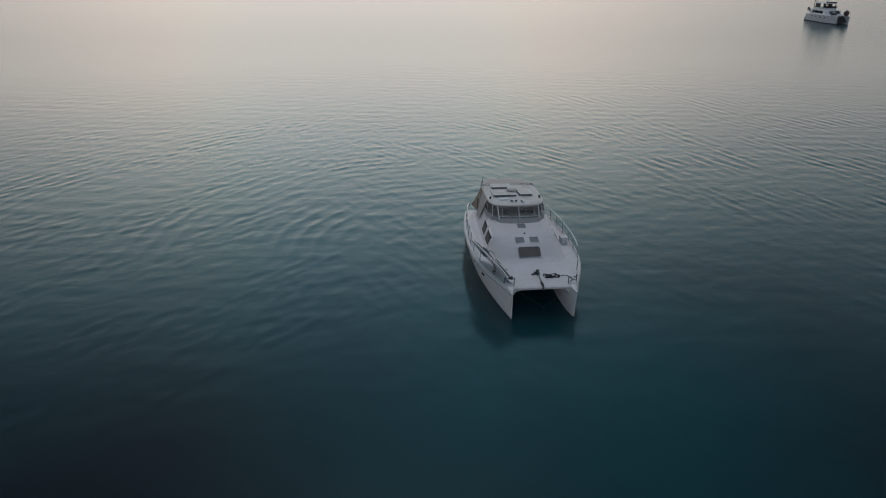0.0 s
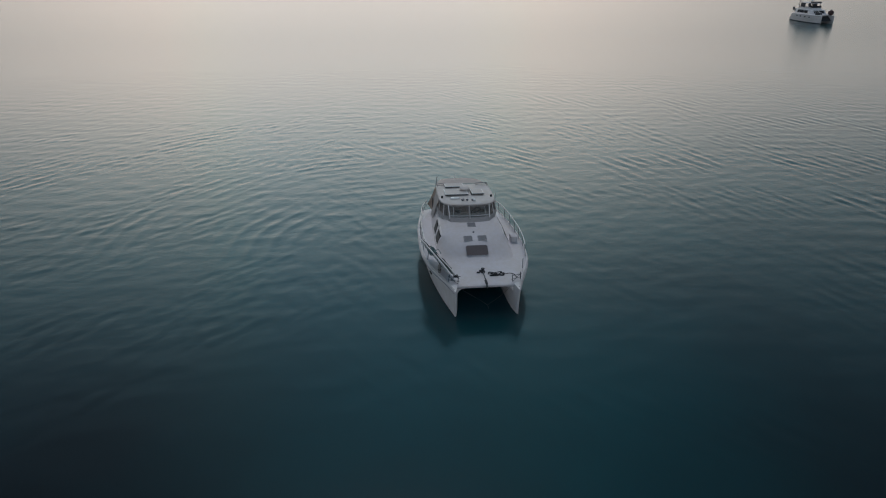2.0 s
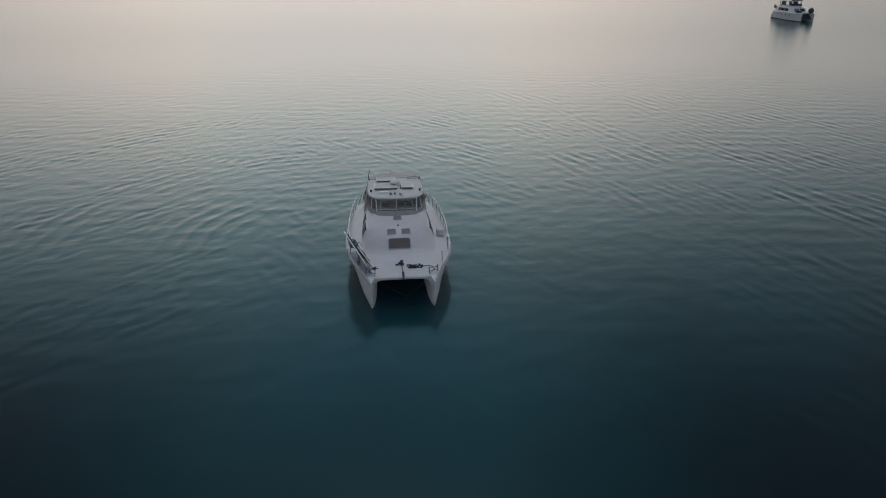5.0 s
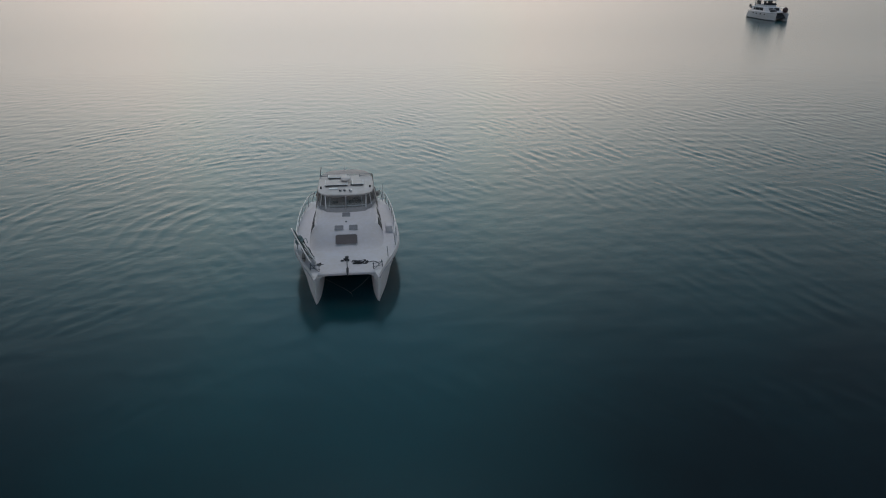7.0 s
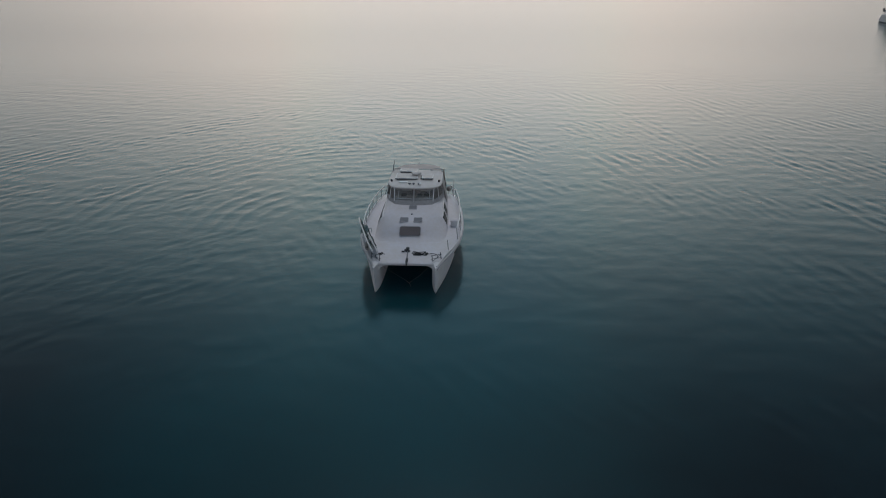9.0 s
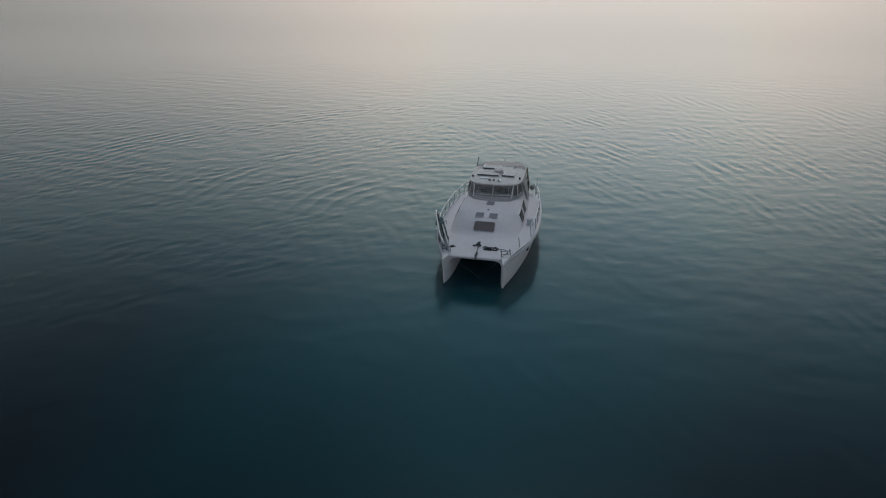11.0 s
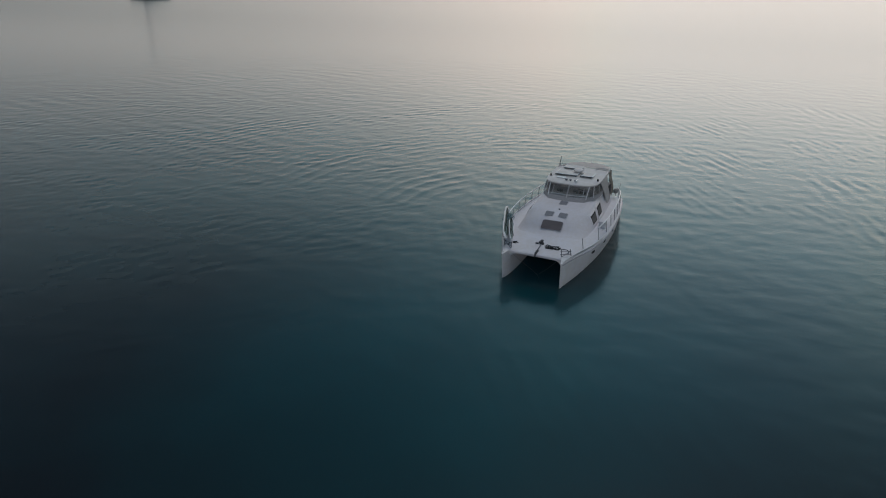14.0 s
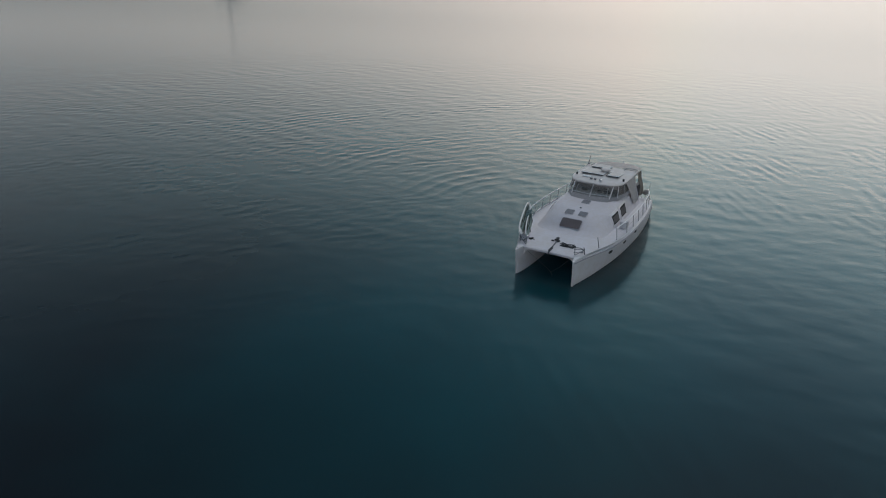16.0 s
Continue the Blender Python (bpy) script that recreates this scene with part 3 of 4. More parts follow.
        part("head_band", sheet([[house_point(i, k, side, 0.015) for i in range(n)] for k in (0.91, 1.0)], 0.012), TAUPE, boat)
    # inside
    part("cabin_floor", box((2.9, 3.4, 0.05), (0, 7.5, 1.5)), INTERIOR, boat)
    dash = part("dashboard", box((2.1, 0.5, 0.3), (0, 6.35, 2.3), 0.06), UPHOLSTERY, boat, "pale dashboard under the windscreen")
    for x, w in ((-0.55, 0.3), (0.28, 0.24), (0.66, 0.34)):
        part("instrument", box((w, 0.1, 0.16), (x, 6.42, 2.5), 0.02, pose(0, 0, 0, 20)), CHARCOAL, dash, "black instrument on the dashboard")
    for x in (-0.5, 0.55):
        seat = part("helm_seat", box((0.55, 0.5, 0.14), (x, 7.3, 2.15), 0.05), UPHOLSTERY, boat)
        part("backrest", box((0.55, 0.12, 0.66), (x, 7.6, 2.48), 0.05, pose(0, 0, 0, -8)), UPHOLSTERY, seat)
        part("pedestal", tube([(x, 7.3, 1.5), (x, 7.3, 2.1)], 0.06), STEEL, seat)
    wheel = [(0.5 + 0.2 * math.cos(a), 6.62 - 0.06 * math.sin(a), 2.45 + 0.2 * math.sin(a)) for a in [2 * math.pi * k / 20 for k in range(21)]]
    part("steering_wheel", tube(wheel, 0.018, 6), RUBBER, boat)
    # hardtop
    half = [(0.0, 6.05), (0.55, 6.07), (0.95, 6.14), (1.22, 6.32), (1.38, 6.62), (1.44, 7.1), (1.45, 8.0), (1.43, 8.9), (1.36, 9.22), (1.2, 9.3), (0.6, 9.32), (0.0, 9.32)]
    outline = half + [(-x, y) for x, y in half[-2:0:-1]]
    roof = part("hardtop", slab(outline, 2.95, 3.04, 0.05, 0.035), HARDTOP, boat)
    for side in (1, -1):
        lamp = lathe([(0.05, 0), (0.055, 0.08), (0.045, 0.13), (0.0, 0.14)], (side * 1.27, 7.08, 3.03), 12)
        part("deck_light", lamp, RUBBER, roof, "small black deck light")
    # two raised solar panels with dark gaps under their front edges
    for x, y, w, d, tilt in ((-0.49, 7.76, 1.2, 1.05, -3), (-0.46, 8.85, 1.0, 0.66, -3), (0.63, 7.72, 0.62, 0.9, -4)):
        m = pose(x, y, 3.135, tilt)
        panel = place(part("solar_panel", box((w, d, 0.03), (0, 0, 0), 0.008), WHITEPLASTIC, boat, "pale grey solar panel on raised brackets"), m)
        place(part("cells", box((w - 0.08, d - 0.08, 0.006), (0, 0, 0)), SOLAR, panel), pose(0, 0, 0.016))
        for sx in (-1, 1):
            place(part("bracket", box((0.04, d * 0.9, 0.08), (0, 0, 0), 0.005), GALV, panel), pose(sx * (w / 2 - 0.1), 0, -0.05))
        # dark strips stand in for the shadow in the gaps at the panel's edges
        if x > 0:
            place(part("side_gap_shade", box((0.05, d, 0.06), (0, 0, 0), 0.01), RUBBER, panel, "dark strip standing in for the shaded gap beside the panel"), pose(-w / 2 - 0.03, 0, -0.03))
        place(part("front_gap_shade", box((w, 0.035, 0.035), (0, 0, 0), 0.01), CHARCOAL, panel, "dark strip standing in for the shadow under the panel's front edge"), pose(0, -d / 2 - 0.01, -0.018))
    part("roof_hatch", box((0.46, 0.22, 0.05), (-0.63, 6.85, 3.1), 0.02), WHITEPLASTIC, roof)
    part("radar_dome", lathe([(0.05, -0.12), (0.09, 0.0), (0.24, 0.015), (0.27, 0.05), (0.255, 0.1), (0.18, 0.14), (0.0, 0.15)], (0.0, 8.0, 3.17), 24), HARDTOP, roof, "low pale radar dome")
    for x, y, s in ((-0.27, 6.52, 1.0), (-0.05, 6.5, 0.8), (0.25, 6.46, 1.1)):
        horn = part("searchlight", lathe([(0.03, 0), (0.03, 0.03), (0.075 * s, 0.035), (0.08 * s, 0.09), (0.055, 0.1), (0.0, 0.1)], (x, y, 3.06), 12), GALV, boat)
        part("lens", lathe([(0.055 * s, 0), (0.05 * s, 0.012), (0, 0.014)], (x, y, 3.16), 12), GREYPLASTIC, horn)
    part("horn", tube([(0.28, 6.62, 3.13), (0.3, 6.3, 3.13)], [0.03, 0.06], 10), STEEL, roof)
    for x0, x1 in ((-1.34, -0.98), (0.76, 1.34)):
        for y in (8.92, 9.2):
            part("roof_rail", tube(smooth_path([(x0, y, 3.04), (x0 + 0.02, y, 3.12), (x1 - 0.02, y, 3.12), (x1, y, 3.04)]), 0.018, 6), WORNSTEEL, roof)
    part("antenna", tube([(-1.4, 9.22, 3.02), (-1.32, 9.3, 3.56)], [0.026, 0.014], 6), GALV, roof)
    # aft awning with its frame
    rows = []
    for j in range(9):
        y = 9.3 + 1.65 * j / 8
        rows.append([(s * (1.38 - 0.03 * j), y, 3.08 - 0.22 * (j / 8) ** 2 - 0.14 * abs(s) ** 3 + 0.008 * math.sin(j * 2.3 + s * 5)) for s in [-1 + k / 6 for k in range(13)]])
    part("awning", sheet(rows, 0.012), AWNING, boat, "taupe canvas awning over the cockpit")
    for side in (1, -1):
        part("awning_pole", tube([(side * 1.15, 10.9, 2.68), (side * 1.5, 10.3, 1.25)], 0.018, 6), STEEL, boat)
    # cockpit side curtains
    rows = []
    for k in range(9):
        v = k / 8
        rows.append([(-1.43 - 0.32 * v**1.4 * (0.35 + 0.65 * j / 11) + 0.03 * math.sin(j * 2.2) * v, 8.75 + (0.45 + 0.9 * v) * j / 11 + 0.25 * v, 2.97 - 1.4 * v + 0.015 * math.sin(j * 1.7)) for j in range(12)])
    part("side_curtain", sheet(rows, 0.015), BROWN, boat, "brown canvas curtain hanging from the hardtop")
    for side in (1, -1):
        rows = []
        for k in range(9):
            v = k / 8
            rows.append([(side * (1.45 + 0.22 * v + 0.03 * math.sin(j * 2.1 + 0.4 * k) * (0.3 + v)), 7.05 + 1.0 * v**0.8 + (1.6 - 0.8 * v**0.7) * j / 11, 2.97 - 1.42 * v) for j in range(12)])
        part("side_curtain", sheet(rows, 0.015), BEIGE, boat, "beige side curtain drawn back along the wheelhouse")
    rows = [[(1.44 + 0.1 * k / 5 + 0.04 * math.sin(j * 2.4 + k), 9.1 + 0.09 * j + 0.13 * k, 2.97 - 0.29 * k) for j in range(8)] for k in range(6)]
    part("side_curtain", sheet(rows, 0.015), OLIVE, boat, "brown canvas curtain hanging from the hardtop")
    return boat, roof


def build_rails(boat):
    """Stainless guard rails along both sides, each an own part, with stanchions."""
    for side in (1, -1):
        ys = [3.2, 3.6, 4.4, 5.4, 6.4, 7.4, 8.4, 9.4, 10.2]
        top = [(side * (curve(GUNWALE, y) - 0.1 - (0.2 if y > 9.5 else 0.06)), y, deck_z(y, 1) + 0.64 - (0.03 if y < 3.4 else 0)) for y in ys]
        low = [(side * (curve(GUNWALE, y) - 0.1 - 0.03), y, deck_z(y, 1) + 0.33) for y in ys]
        rail = part("guard_rail", tube(smooth_path(top), 0.025, 8), STEEL, boat, "stainless guard rail along the deck edge")
        part("lower_wire", tube(smooth_path(low[1:]), 0.007, 6), WORNSTEEL, rail)
        for x, y, z in top:
            if y == 3.6:
                continue
            part("stanchion", tube([(side * (curve(GUNWALE, y) - 0.1), y, deck_z(y, 1) - 0.01), (x, y, z)], 0.017, 8), WORNSTEEL, rail)
        # bow stanchion and the low pulpit frame
        part("stanchion", tube([(side * 1.92, 1.86, deck_z(1.86, 1) - 0.02), (side * 1.88, 1.66, 1.95)], 0.019, 8), WORNSTEEL, boat)
        pul = part("pulpit_frame", tube([(side * 1.22, 0.62, 1.27), (side * 1.2, 0.6, 1.66)], 0.018, 6), GALV, boat, "low dark pulpit frame on the bow")
        part("post", tube([(side * 1.62, 0.85, 1.27), (side * 1.58, 0.72, 1.72)], 0.02, 6), GALV, pul)
        for z in (1.44, 1.6):
            part("brace", tube([(side * 1.16, 0.58, z), (side * 1.63, 0.76, z + 0.02)], 0.013, 6), GALV, pul)
        part("brace", tube([(side * 1.22, 0.62, 1.3), (side * 1.6, 0.76, 1.62)], 0.012, 6), GALV, pul)
        part("cleat", box((0.05, 0.22, 0.05), (side * 1.45, 0.95, 1.39), 0.015), GALV, pul)


boat, roof = build_catamaran()
build_rails(boat)

# ground tackle, part of the boat
windlass = part("windlass", lathe([(0.11, 0), (0.11, 0.05), (0.07, 0.07), (0.06, 0.13), (0.09, 0.16), (0.08, 0.19), (0, 0.2)], (0.02, 1.5, 1.41), 16), CHARCOAL, boat, "black anchor windlass")
part("motor", tube([(-0.14, 1.52, 1.47), (-0.02, 1.52, 1.47)], 0.05, 10), CHARCOAL, windlass)
anchor = part("anchor", tube(smooth_path([(0.02, 1.36, 1.46), (0.03, 0.95, 1.42), (0.04, 0.6, 1.385), (0.04, 0.4, 1.32), (0.04, 0.33, 1.2)]), 0.024, 8), GALV, boat, "galvanised anchor on its bow roller")
part("fluke", loft([[(0.04 - w, y, z), (0.04, y, z + 0.03), (0.04 + w, y, z), (0.04, y, z - 0.04)] for w, y, z in ((0.02, 0.78, 1.42), (0.042, 0.6, 1.4), (0.048, 0.42, 1.34), (0.036, 0.33, 1.25), (0.012, 0.31, 1.18))]), CHARCOAL, anchor, "dark folded anchor fluke")
part("roller", box((0.11, 0.34, 0.05), (0.04, 0.6, 1.355), 0.012), CHARCOAL, anchor)
part("pawl", box((0.14, 0.07, 0.06), (-0.2, 1.42, 1.445), 0.015), RUBBER, anchor)
part("flagstaff", tube([(-0.1, 10.4, 1.15), (-0.1, 11.6, 2.8)], 0.018, 6), STEEL, boat)
bridle = part("mooring_bridle", tube(smooth_path([(-1.22, 0.6, 1.3), (-1.05, 0.42, 1.12), (-0.5, 0.5, 0.7), (0.12, 0.6, 0.2), (0.2, 0.62, -0.2)]), 0.005, 6), PALEROPE, boat, "pale rope bridle from both bows to the water")
part("rope_leg", tube(smooth_path([(1.22, 0.6, 1.3), (1.05, 0.42, 1.12), (0.6, 0.5, 0.62), (0.12, 0.6, 0.2)]), 0.005, 6), PALEROPE, bridle)


def rope_heap(name, label, at, sx, sy, mat, loops, seed):
    """A loose heap of rope lying on the deck."""
    rng = random.Random(seed)
    pts = []
    for i in range(loops * 10):
        a = 2 * math.pi * i / 10 + rng.uniform(-0.7, 0.7)
        r = 0.15 + 0.85 * rng.random()
        pts.append((sx * r * math.cos(a) + rng.uniform(-0.06, 0.06), sy * r * math.sin(a), 0.03 + 0.06 * rng.random() * (i / (loops * 10))))
    heap = thing(name, label, "rope", at, group="ropes lying on the deck")
    part("coils", tube(smooth_path(pts, 4), 0.017, 6), mat, heap)
    tail = [(sx, 0, 0.04), (sx * 1.4, sy * 0.3, 0.025), (sx * 1.8, -sy * 0.2, 0.025), (sx * 1.9, -sy * 0.6, 0.025)]
    part("tail", tube(smooth_path(tail), 0.016, 6), mat, heap)
    return heap


rope_heap("rope_coil", "dark anchor rope heaped loosely on the foredeck", (0.6, 1.25, 1.365), 0.44, 0.25, BLACKROPE, 4, 21)
rope_heap("rope_coil", "dark mooring line in a small heap near the pulpit", (-1.22, 1.25, 1.33), 0.16, 0.14, BLACKROPE, 5, 9)


def build_locker():
    ob = thing("deck_box", "grey plastic deck box with a pale lid, beside the guard rail", "box", (2.12, 5.05, 1.33))
    part("body", box((0.34, 0.44, 0.32), (0, 0, 0.16), 0.05), PALEFRAME, ob)
    part("lid", box((0.37, 0.47, 0.06), (0, 0, 0.34), 0.028), DECK, ob)
    for dy in (-0.15, 0.15):
        part("latch", box((0.02, 0.05, 0.08), (-0.175, dy, 0.3), 0.006), WORNSTEEL, ob)


build_locker()


def paddle_board(label, a, b, height, thick, lean, body, pad_mat):
    """A long board standing on its edge between the points a and b: white outside, a dark green pad inside."""
    a, b = Vector(a), Vector(b)
    ob = thing("paddle_board", label, "board", tuple((a + b) / 2), math.degrees(math.atan2((b - a).y, (b - a).x)), "boards stowed along the rail")
    n, half = 18, (b - a).length / 2
    tilt = (b - a).z / (2 * half)
    rings, upper, lower, pad, stripe = [], [], [], [], []
    for k in range(n + 1):
        u = -1 + 2 * k / n
        h = height / 2 * max(0.04, (1 - abs(u) ** 2.8)) ** 0.6
        t = thick / 2 * max(0.1, (1 - abs(u) ** 6))
        up = 0.05 * u * u + tilt * u * half
        rings.append([(u * half, t * math.cos(c), up + h * math.sin(c)) for c in [2 * math.pi * q / 12 for q in range(12)]])
        upper.append((u * half, 0, up + h))
        lower.append((u * half, 0, up - h))
        if 1 < k < n - 1:
            pad.append([(u * half, t * (1 - 0.74 * v * v) ** 0.5 + 0.005, up + h * 0.86 * v) for v in (-1, -0.4, 0.4, 1)])
            stripe.append((u * half, t + 0.015, up + h * 0.12))
    part("board", loft(rings), body, ob)
    part("upper_edge", tube(upper, 0.032, 6), GELCOAT, ob)
    part("lower_edge", tube(lower, 0.03, 6), GELCOAT, ob)
    part("grip_pad", sheet(pad, 0.012), pad_mat, ob, "green grip pad")
    part("stripe", tube(stripe, 0.018, 6), TEAL, ob, "pale teal stripe")
    for u in (-0.5, 0.35):
        h, up = height / 2, tilt * u * half
        strap = [(u * half + 0.02 * math.cos(c), (thick / 2 + 0.03) * math.cos(c), up + (h + 0.02) * 0.97 * math.sin(c)) for c in [2 * math.pi * q / 16 for q in range(17)]]
        part("strap", tube(strap, 0.012, 6), RUBBER, ob, "black strap")
    # a loose dark line laced along the board
    lace = [(u * half, thick / 2 + 0.03 + 0.02 * math.sin(9 * u), tilt * u * half + height * (0.28 + 0.06 * math.sin(17 * u))) for u in [-0.85 + 1.6 * q / 24 for q in range(25)]]
    part("lacing", tube(smooth_path(lace, 3), 0.018, 6), BLACKROPE, ob, "dark line laced along the board")
    ob.rotation_euler[0] = radians(lean)
    return ob


paddle_board("white paddle board with green pad, on edge outside the rail", (-2.52, 4.05, 2.02), (-1.6, 0.6, 1.76), 0.56, 0.07, 28, WHITEPLASTIC, GREEN)
paddle_board("dull green paddle board on edge, leaning inside the white one", (-2.2, 3.5, 1.8), (-1.36, 0.85, 1.62), 0.5, 0.08, 24, PALEGREEN, GREEN)


def fender(label, x, y, z):
    ob = thing("fender", label, "fender", (x, y, z))
    part("body", lathe([(0.03, 0.1), (0.06, 0.13), (0.075, 0.2), (0.075, 0.42), (0.06, 0.5), (0.03, 0.54)], (0, 0, 0), 12), GREYCOVER, ob)
    part("lanyard", tube([(0, 0, 0.53), (0.03, 0.02, 0.8)], 0.012, 6), BLACKROPE, ob)
    part("band", lathe([(0.076, 0.26), (0.08, 0.27), (0.08, 0.3), (0.076, 0.31)], (0, 0, 0), 12), RUBBER, ob)
    return ob


fender("dark grey cylindrical fender tied between the board and the gunwale", -1.93, 1.6, 1.3)
rope_heap("rope_coil", "blue-green lines coiled over the rail beside the paddle board", (-2.17, 2.75, 1.97), 0.2, 0.58, TEALROPE, 11, 12)

ob = thing("fishing_rod", "thin fishing rod upright in a holder on the stern rail", "rod", (1.98, 9.75, 1.3))
part("rod", tube([(0, 0, 0.4), (0.04, 0.08, 1.0)], [0.011, 0.006], 6), GREYPLASTIC, ob)
part("holder", tube([(0, 0, 0.0), (0, 0, 0.5)], 0.03, 8), STEEL, ob)
ob = thing("barbecue", "grey canvas-covered barbecue on the stern rail", "barbecue", (1.72, 10.2, 1.62))
ob.scale = (0.75, 0.75, 0.75)
part("cover", loft([[(x * k, y * k * 1.6, z) for x, y in [(0.16 * math.cos(2 * math.pi * q / 14), 0.16 * math.sin(2 * math.pi * q / 14)) for q in range(14)]] for k, z in ((0.6, -0.16), (1.0, -0.12), (1.1, 0.0), (1.0, 0.1), (0.6, 0.17), (0.1, 0.19))]), GREYCOVER, ob)
part("bracket", tube([(0, 0, -0.4), (0, 0, -0.14)], 0.03), STEEL, ob)


# ---- the far catamaran, anchored alike, bow towards -y ----
def far_catamaran():
    boat = thing("catamaran", "white flybridge catamaran with dark windows, anchored far off", "boat", (93.7, 121.0, 0))
    for side in (1, -1):
        hull = part("hull", loft([[(x, y, z * 1.28 if z > 0 else z) for x, y, z in hull_ring(y0, side)] for y0 in Y_HULL]), GELCOAT, boat)
        for y in (3.2, 4.6, 6.2, 7.6):
            x = (curve(GUNWALE, y) * 0.66 + curve(OUTER_WL, y) * 0.34)
            place(part("porthole", rounded_plate(0.24, 0.5, 0.05, 0.1), TINTED, hull, "dark hull porthole"), pose(side * (x - 0.01), y, 1.2, 0, 0, 0) @ pose(0, 0, 0, 0, side * 94, 0))
        strake = [(side * (curve(GUNWALE, y) + 0.01), y, curve(SHEER, y) * 1.28 - 0.1) for y in [0.3 + 0.5 * k for k in range(20)]]
        part("rubbing_strake", tube(strake, 0.03, 6), GREYPLASTIC, hull)
        boot = loft([[(side * (curve(OUTER_WL, y) + 0.008 + dz * 0.1), y, dz) for dz in (-0.02, 0.16)] for y in [0.1 + 0.5 * k for k in range(23)]], closed=False, caps=False)
        part("boot_stripe", boot, ANTIFOUL, hull, "dark boot stripe at the waterline")
    part("bridge_deck", box((2.4, 8.2, 0.3), (0, 6.1, 1.42), 0.08), GELCOAT, boat)
    # dark sheet added for the shade in the tunnel between the bows
    shade_rows = [[(x * (1.3 - 0.25 * k), 0.5 + 1.3 * k, 0.62 + 0.95 * k - 0.1 * (1 - x * x)) for x in (-1, -0.5, 0, 0.5, 1)] for k in (0, 0.33, 0.66, 1)]
    part("tunnel_shade", sheet(shade_rows, 0.02), CHARCOAL, boat, "dark sheet standing in for the shade in the tunnel between the bows")
    part("deck", loft([[(s * (curve(GUNWALE, y) - 0.03), y, curve(SHEER, y) * 1.28 + 0.02 + 0.08 * (1 - s * s)) for s in (-1, -0.6, -0.2, 0.2, 0.6, 1)] for y in [0.7 + 0.6 * k for k in range(17)]], closed=False, caps=False), DECK, boat)

    def house(name, w0, w1, y0, y1, z0, z1, rake, mat):
        rows = []
        for k in (0.0, 0.08, 0.9, 0.97, 1.0):
            w = w0 + (w1 - w0) * k - (0.1 if k == 1 else 0)
            f = y0 + rake * k + (0.1 if k == 1 else 0)
            rows.append([(-w, f + 0.5, 0), (-w * 0.75, f, 0), (w * 0.75, f, 0), (w, f + 0.5, 0), (w, y1, 0), (-w, y1, 0)])
            rows[-1] = [(x, y, z0 + (z1 - z0) * k) for x, y, _ in rows[-1]]
        return part(name, loft(rows), mat, boat)

    cabin = house("cabin", 1.95, 1.7, 3.0, 9.6, 1.6, 2.6, 0.9, GELCOAT)
    for side in (1, -1):
        rows = [[(side * (1.95 - 0.25 * k + 0.015), y, 1.6 + 1.0 * k) for y in (4.6 + 0.5 * k, 6.0, 7.4, 8.7)] for k in (0.26, 0.55, 0.86)]
        part("side_window", sheet(rows, 0.02), TINTED, cabin, "long dark cabin window", smooth=False)
    for x0, x1 in ((-1.2, -0.1), (0.1, 1.2)):
        rows = [[(x, 3.0 + 0.9 * k - 0.02, 1.6 + 1.0 * k) for x in (x0, x1)] for k in (0.35, 0.88)]
        part("front_window", sheet(rows, 0.02), TINTED, cabin, "dark raked front window", smooth=False)
    bridge = house("flybridge", 1.5, 1.4, 4.6, 8.6, 2.6, 3.0, 0.3, GELCOAT)
    part("wind_deflector", sheet([[(x, 4.8 + 0.25 * k, 3.0 + 0.4 * k) for x in (-1.2, -0.4, 0.4, 1.2)] for k in (0, 1)], 0.02), TINTED, bridge, "dark tinted wind deflector", smooth=False)
    half = [(0.0, 4.7), (1.0, 4.8), (1.4, 5.2), (1.5, 6.5), (1.5, 8.8), (1.2, 9.2), (0.0, 9.3)]
    top = part("hardtop", slab(half + [(-x, y) for x, y in half[-2:0:-1]], 3.9, 4.0, 0.05, 0.04), GELCOAT, boat)
    for side in (1, -1):
        for y, dy in ((5.4, 0.3), (7.0, 0.0), (8.7, -0.2)):
            part("hardtop_post", tube([(side * 1.38, y, 2.9), (side * 1.35, y + dy, 3.93)], 0.06, 6), CHARCOAL, top)
        part("side_screen", sheet([[(side * 1.42, y, z) for y in (6.9, 7.6, 8.4)] for z in (3.0, 3.85)], 0.02), CHARCOAL, boat, "dark mesh screen on the flybridge")
        rail = part("guard_rail", tube(smooth_path([(side * 1.5, 0.4, 2.35), (side * 1.9, 1.6, 2.45), (side * 2.35, 3.6, 2.5), (side * 2.4, 7.0, 2.42), (side * 2.1, 10.0, 2.3)]), 0.03, 6), STEEL, boat)
        for y in (0.5, 1.8, 3.4, 5.2, 7.0, 8.6, 9.8):
            x = curve(GUNWALE, y) - 0.12
            part("stanchion", tube([(side * x, y, curve(SHEER, y) * 1.28), (side * x, y, curve(SHEER, y) * 1.28 + 0.65)], 0.025, 6), STEEL, rail)
    for x in (-0.55, 0.55):
        seat = part("helm_seat", box((0.6, 0.5, 0.6), (x, 6.3, 3.1), 0.1), CHARCOAL, boat)
        part("backrest", box((0.6, 0.14, 0.6), (x, 6.6, 3.5), 0.05), CHARCOAL, seat)
    part("radar_dome", lathe([(0.08, 0.0), (0.08, 0.3), (0.32, 0.32), (0.34, 0.42), (0.25, 0.52), (0, 0.54)], (0, 6.8, 4.0), 16), WHITEPLASTIC, top)
    for x, y, z in ((-1.1, 8.8, 6.4), (0.3, 7.6, 5.4), (1.2, 8.6, 5.9)):
        part("antenna", tube([(x, y, 3.95), (x, y + 0.1, z)], 0.03, 6), CHARCOAL, top)
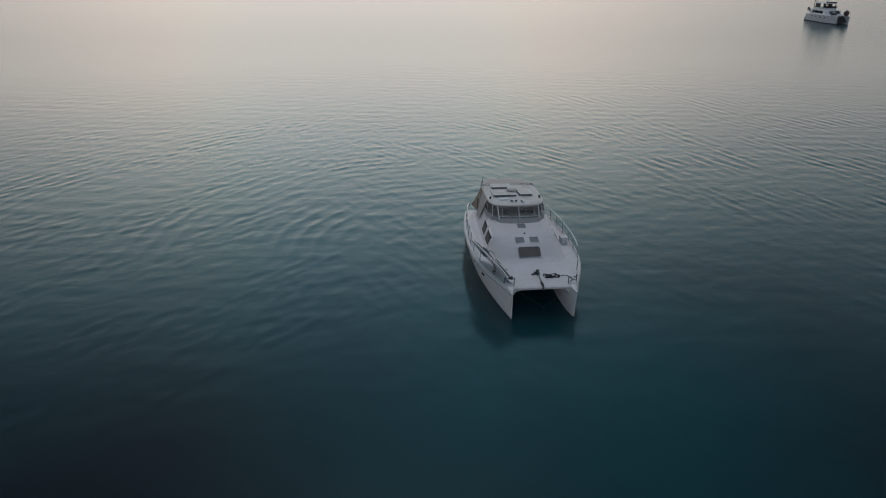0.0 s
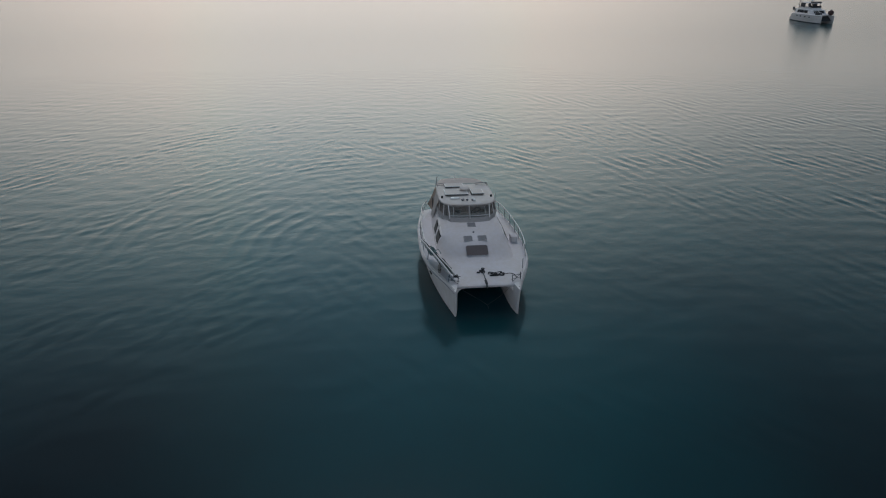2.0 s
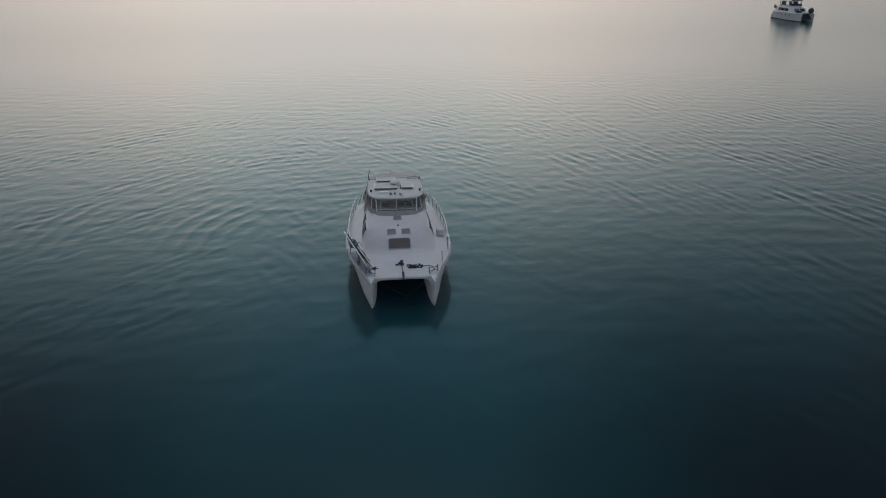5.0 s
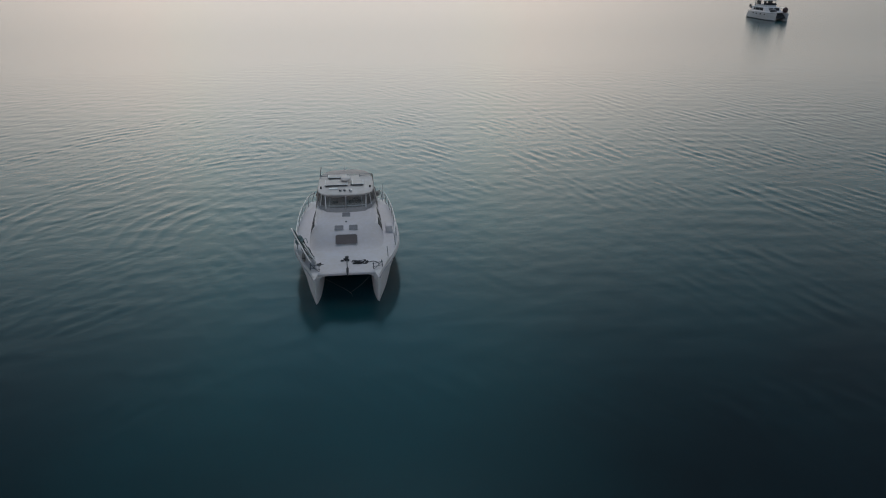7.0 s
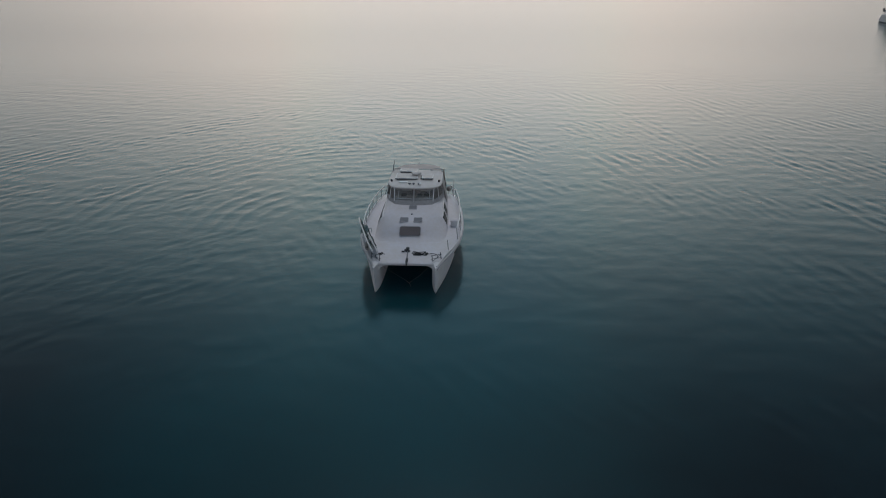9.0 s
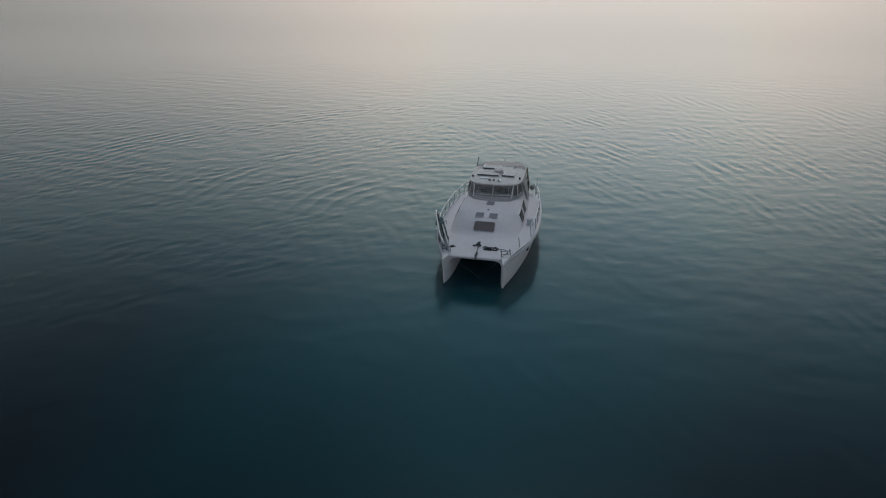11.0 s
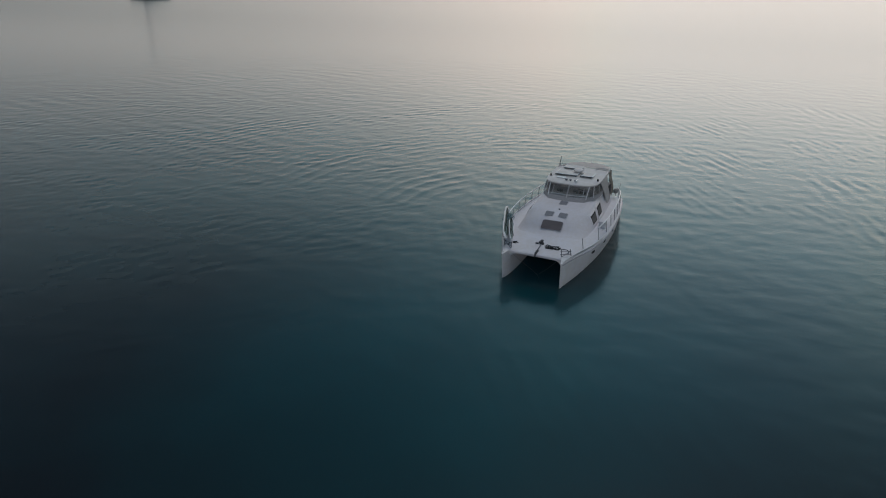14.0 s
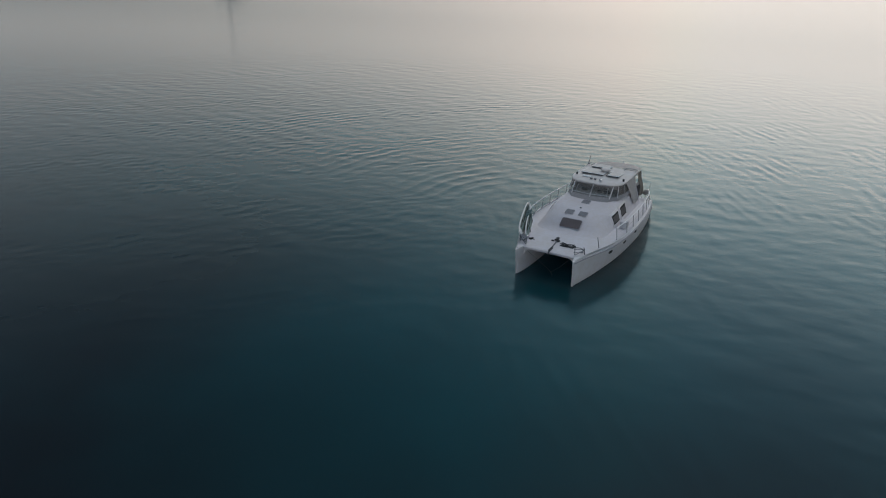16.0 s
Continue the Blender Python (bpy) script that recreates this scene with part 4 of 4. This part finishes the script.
    arch = part("radar_arch", tube(smooth_path([(-1.5, 8.9, 2.6), (-1.45, 9.0, 4.3), (-1.1, 9.0, 4.75), (1.1, 9.0, 4.75), (1.45, 9.0, 4.3), (1.5, 8.9, 2.6)]), 0.07, 6), CHARCOAL, boat, "dark radar arch over the flybridge")
    part("lamp", box((0.3, 0.2, 0.25), (0.4, 9.0, 4.92), 0.05), CHARCOAL, arch)
    part("deck_locker", box((1.2, 0.7, 0.5), (-0.9, 2.2, 1.95), 0.08), CHARCOAL, boat, "dark covered locker on the foredeck")
    part("furled_awning", tube([(-1.2, 5.2, 4.12), (1.2, 5.2, 4.12)], 0.14, 8), CHARCOAL, top, "dark awning rolled up on the hardtop")
    dinghy = part("tender", tube(smooth_path([(-1.5, 10.6, 2.2), (-1.3, 10.4, 2.25), (0.0, 10.35, 2.25), (1.3, 10.4, 2.25), (1.5, 10.6, 2.2)]), 0.24, 10), CHARCOAL, boat, "dark inflatable tender on the stern davits")
    for x in (-0.9, 0.9):
        part("davit", tube(smooth_path([(x, 9.7, 1.6), (x, 9.8, 2.9), (x, 10.6, 3.0)]), 0.05, 6), STEEL, dinghy)
    part("outboard", box((0.4, 0.35, 0.7), (-1.75, 10.5, 2.5), 0.1), CHARCOAL, dinghy)
    return boat


far_catamaran()
ob = thing("fender", "dark reddish round fender ball by the bow rail", "fender", (94.9, 122.1, 1.66))
part("ball", lathe([(0.05, 0), (0.34, 0.1), (0.55, 0.35), (0.6, 0.6), (0.5, 0.9), (0.25, 1.1), (0.05, 1.16), (0.05, 1.26)], (0, 0, 0), 18), material("dark_red_vinyl", (0.06, 0.025, 0.025), 0.5, 0, 8, 0.3), ob)
part("collar", lathe([(0.1, 1.12), (0.12, 1.2), (0.08, 1.26)], (0, 0, 0), 10), RUBBER, ob)


def far_sailing_yacht():
    yacht = thing("sailing_yacht", "grey-hulled sailing yacht with a tall bare mast, far off", "boat", (-177.4, 142.05, 0), -81)
    beam = [(0.0, 0.03), (1.5, 0.8), (4.0, 1.7), (7.5, 2.05), (11.0, 1.8), (13.5, 1.35)]
    rings = []
    for k in range(15):
        y = 13.5 * k / 14
        b, z = curve(beam, y), 1.5 - 0.35 * min(1, y / 8)
        rings.append([(-b, y, z), (-b * 0.98, y, z * 0.5), (-b * 0.85, y, 0), (-b * 0.4, y, -0.4), (b * 0.4, y, -0.4), (b * 0.85, y, 0), (b * 0.98, y, z * 0.5), (b, y, z), (0, y, z + 0.1)])
    navy = material("navy_gelcoat", (0.11, 0.12, 0.14), 0.3, 0, 4, 0.1)
    part("hull", loft(rings), navy, yacht)
    cabin = part("coachroof", box((2.2, 5.0, 0.6), (0, 6.0, 1.5), 0.2), GELCOAT, yacht)
    for side in (1, -1):
        part("window", box((0.04, 2.6, 0.22), (side * 1.1, 6.2, 1.55), 0.015), TINTED, cabin)
    mast = part("mast", tube([(0, 5.4, 1.3), (0, 5.5, 18.5)], [0.16, 0.1], 10), GREYPLASTIC, yacht)
    part("boom", tube([(0, 5.5, 2.7), (0, 10.6, 2.8)], 0.09, 8), GREYPLASTIC, mast)
    part("sail_cover", tube(smooth_path([(0, 5.7, 2.95), (0, 8.0, 3.1), (0, 10.4, 2.95)]), [0.24] * 6 + [0.22] * 6 + [0.12], 8), BLUEROPE, mast, "navy cover over the furled mainsail")
    for z, w in ((7.5, 1.0), (12.5, 0.8)):
        part("spreader", tube([(-w, 5.6, z), (w, 5.6, z)], 0.04, 6), GREYPLASTIC, mast)
    for a in ((0, 0.2, 1.6), (0, 13.3, 1.3), (-1.9, 6.0, 1.2), (1.9, 6.0, 1.2)):
        part("stay", tube([a, (0, 5.5, 18.3)], 0.02, 5), STEEL, mast)
    return yacht


far_sailing_yacht()
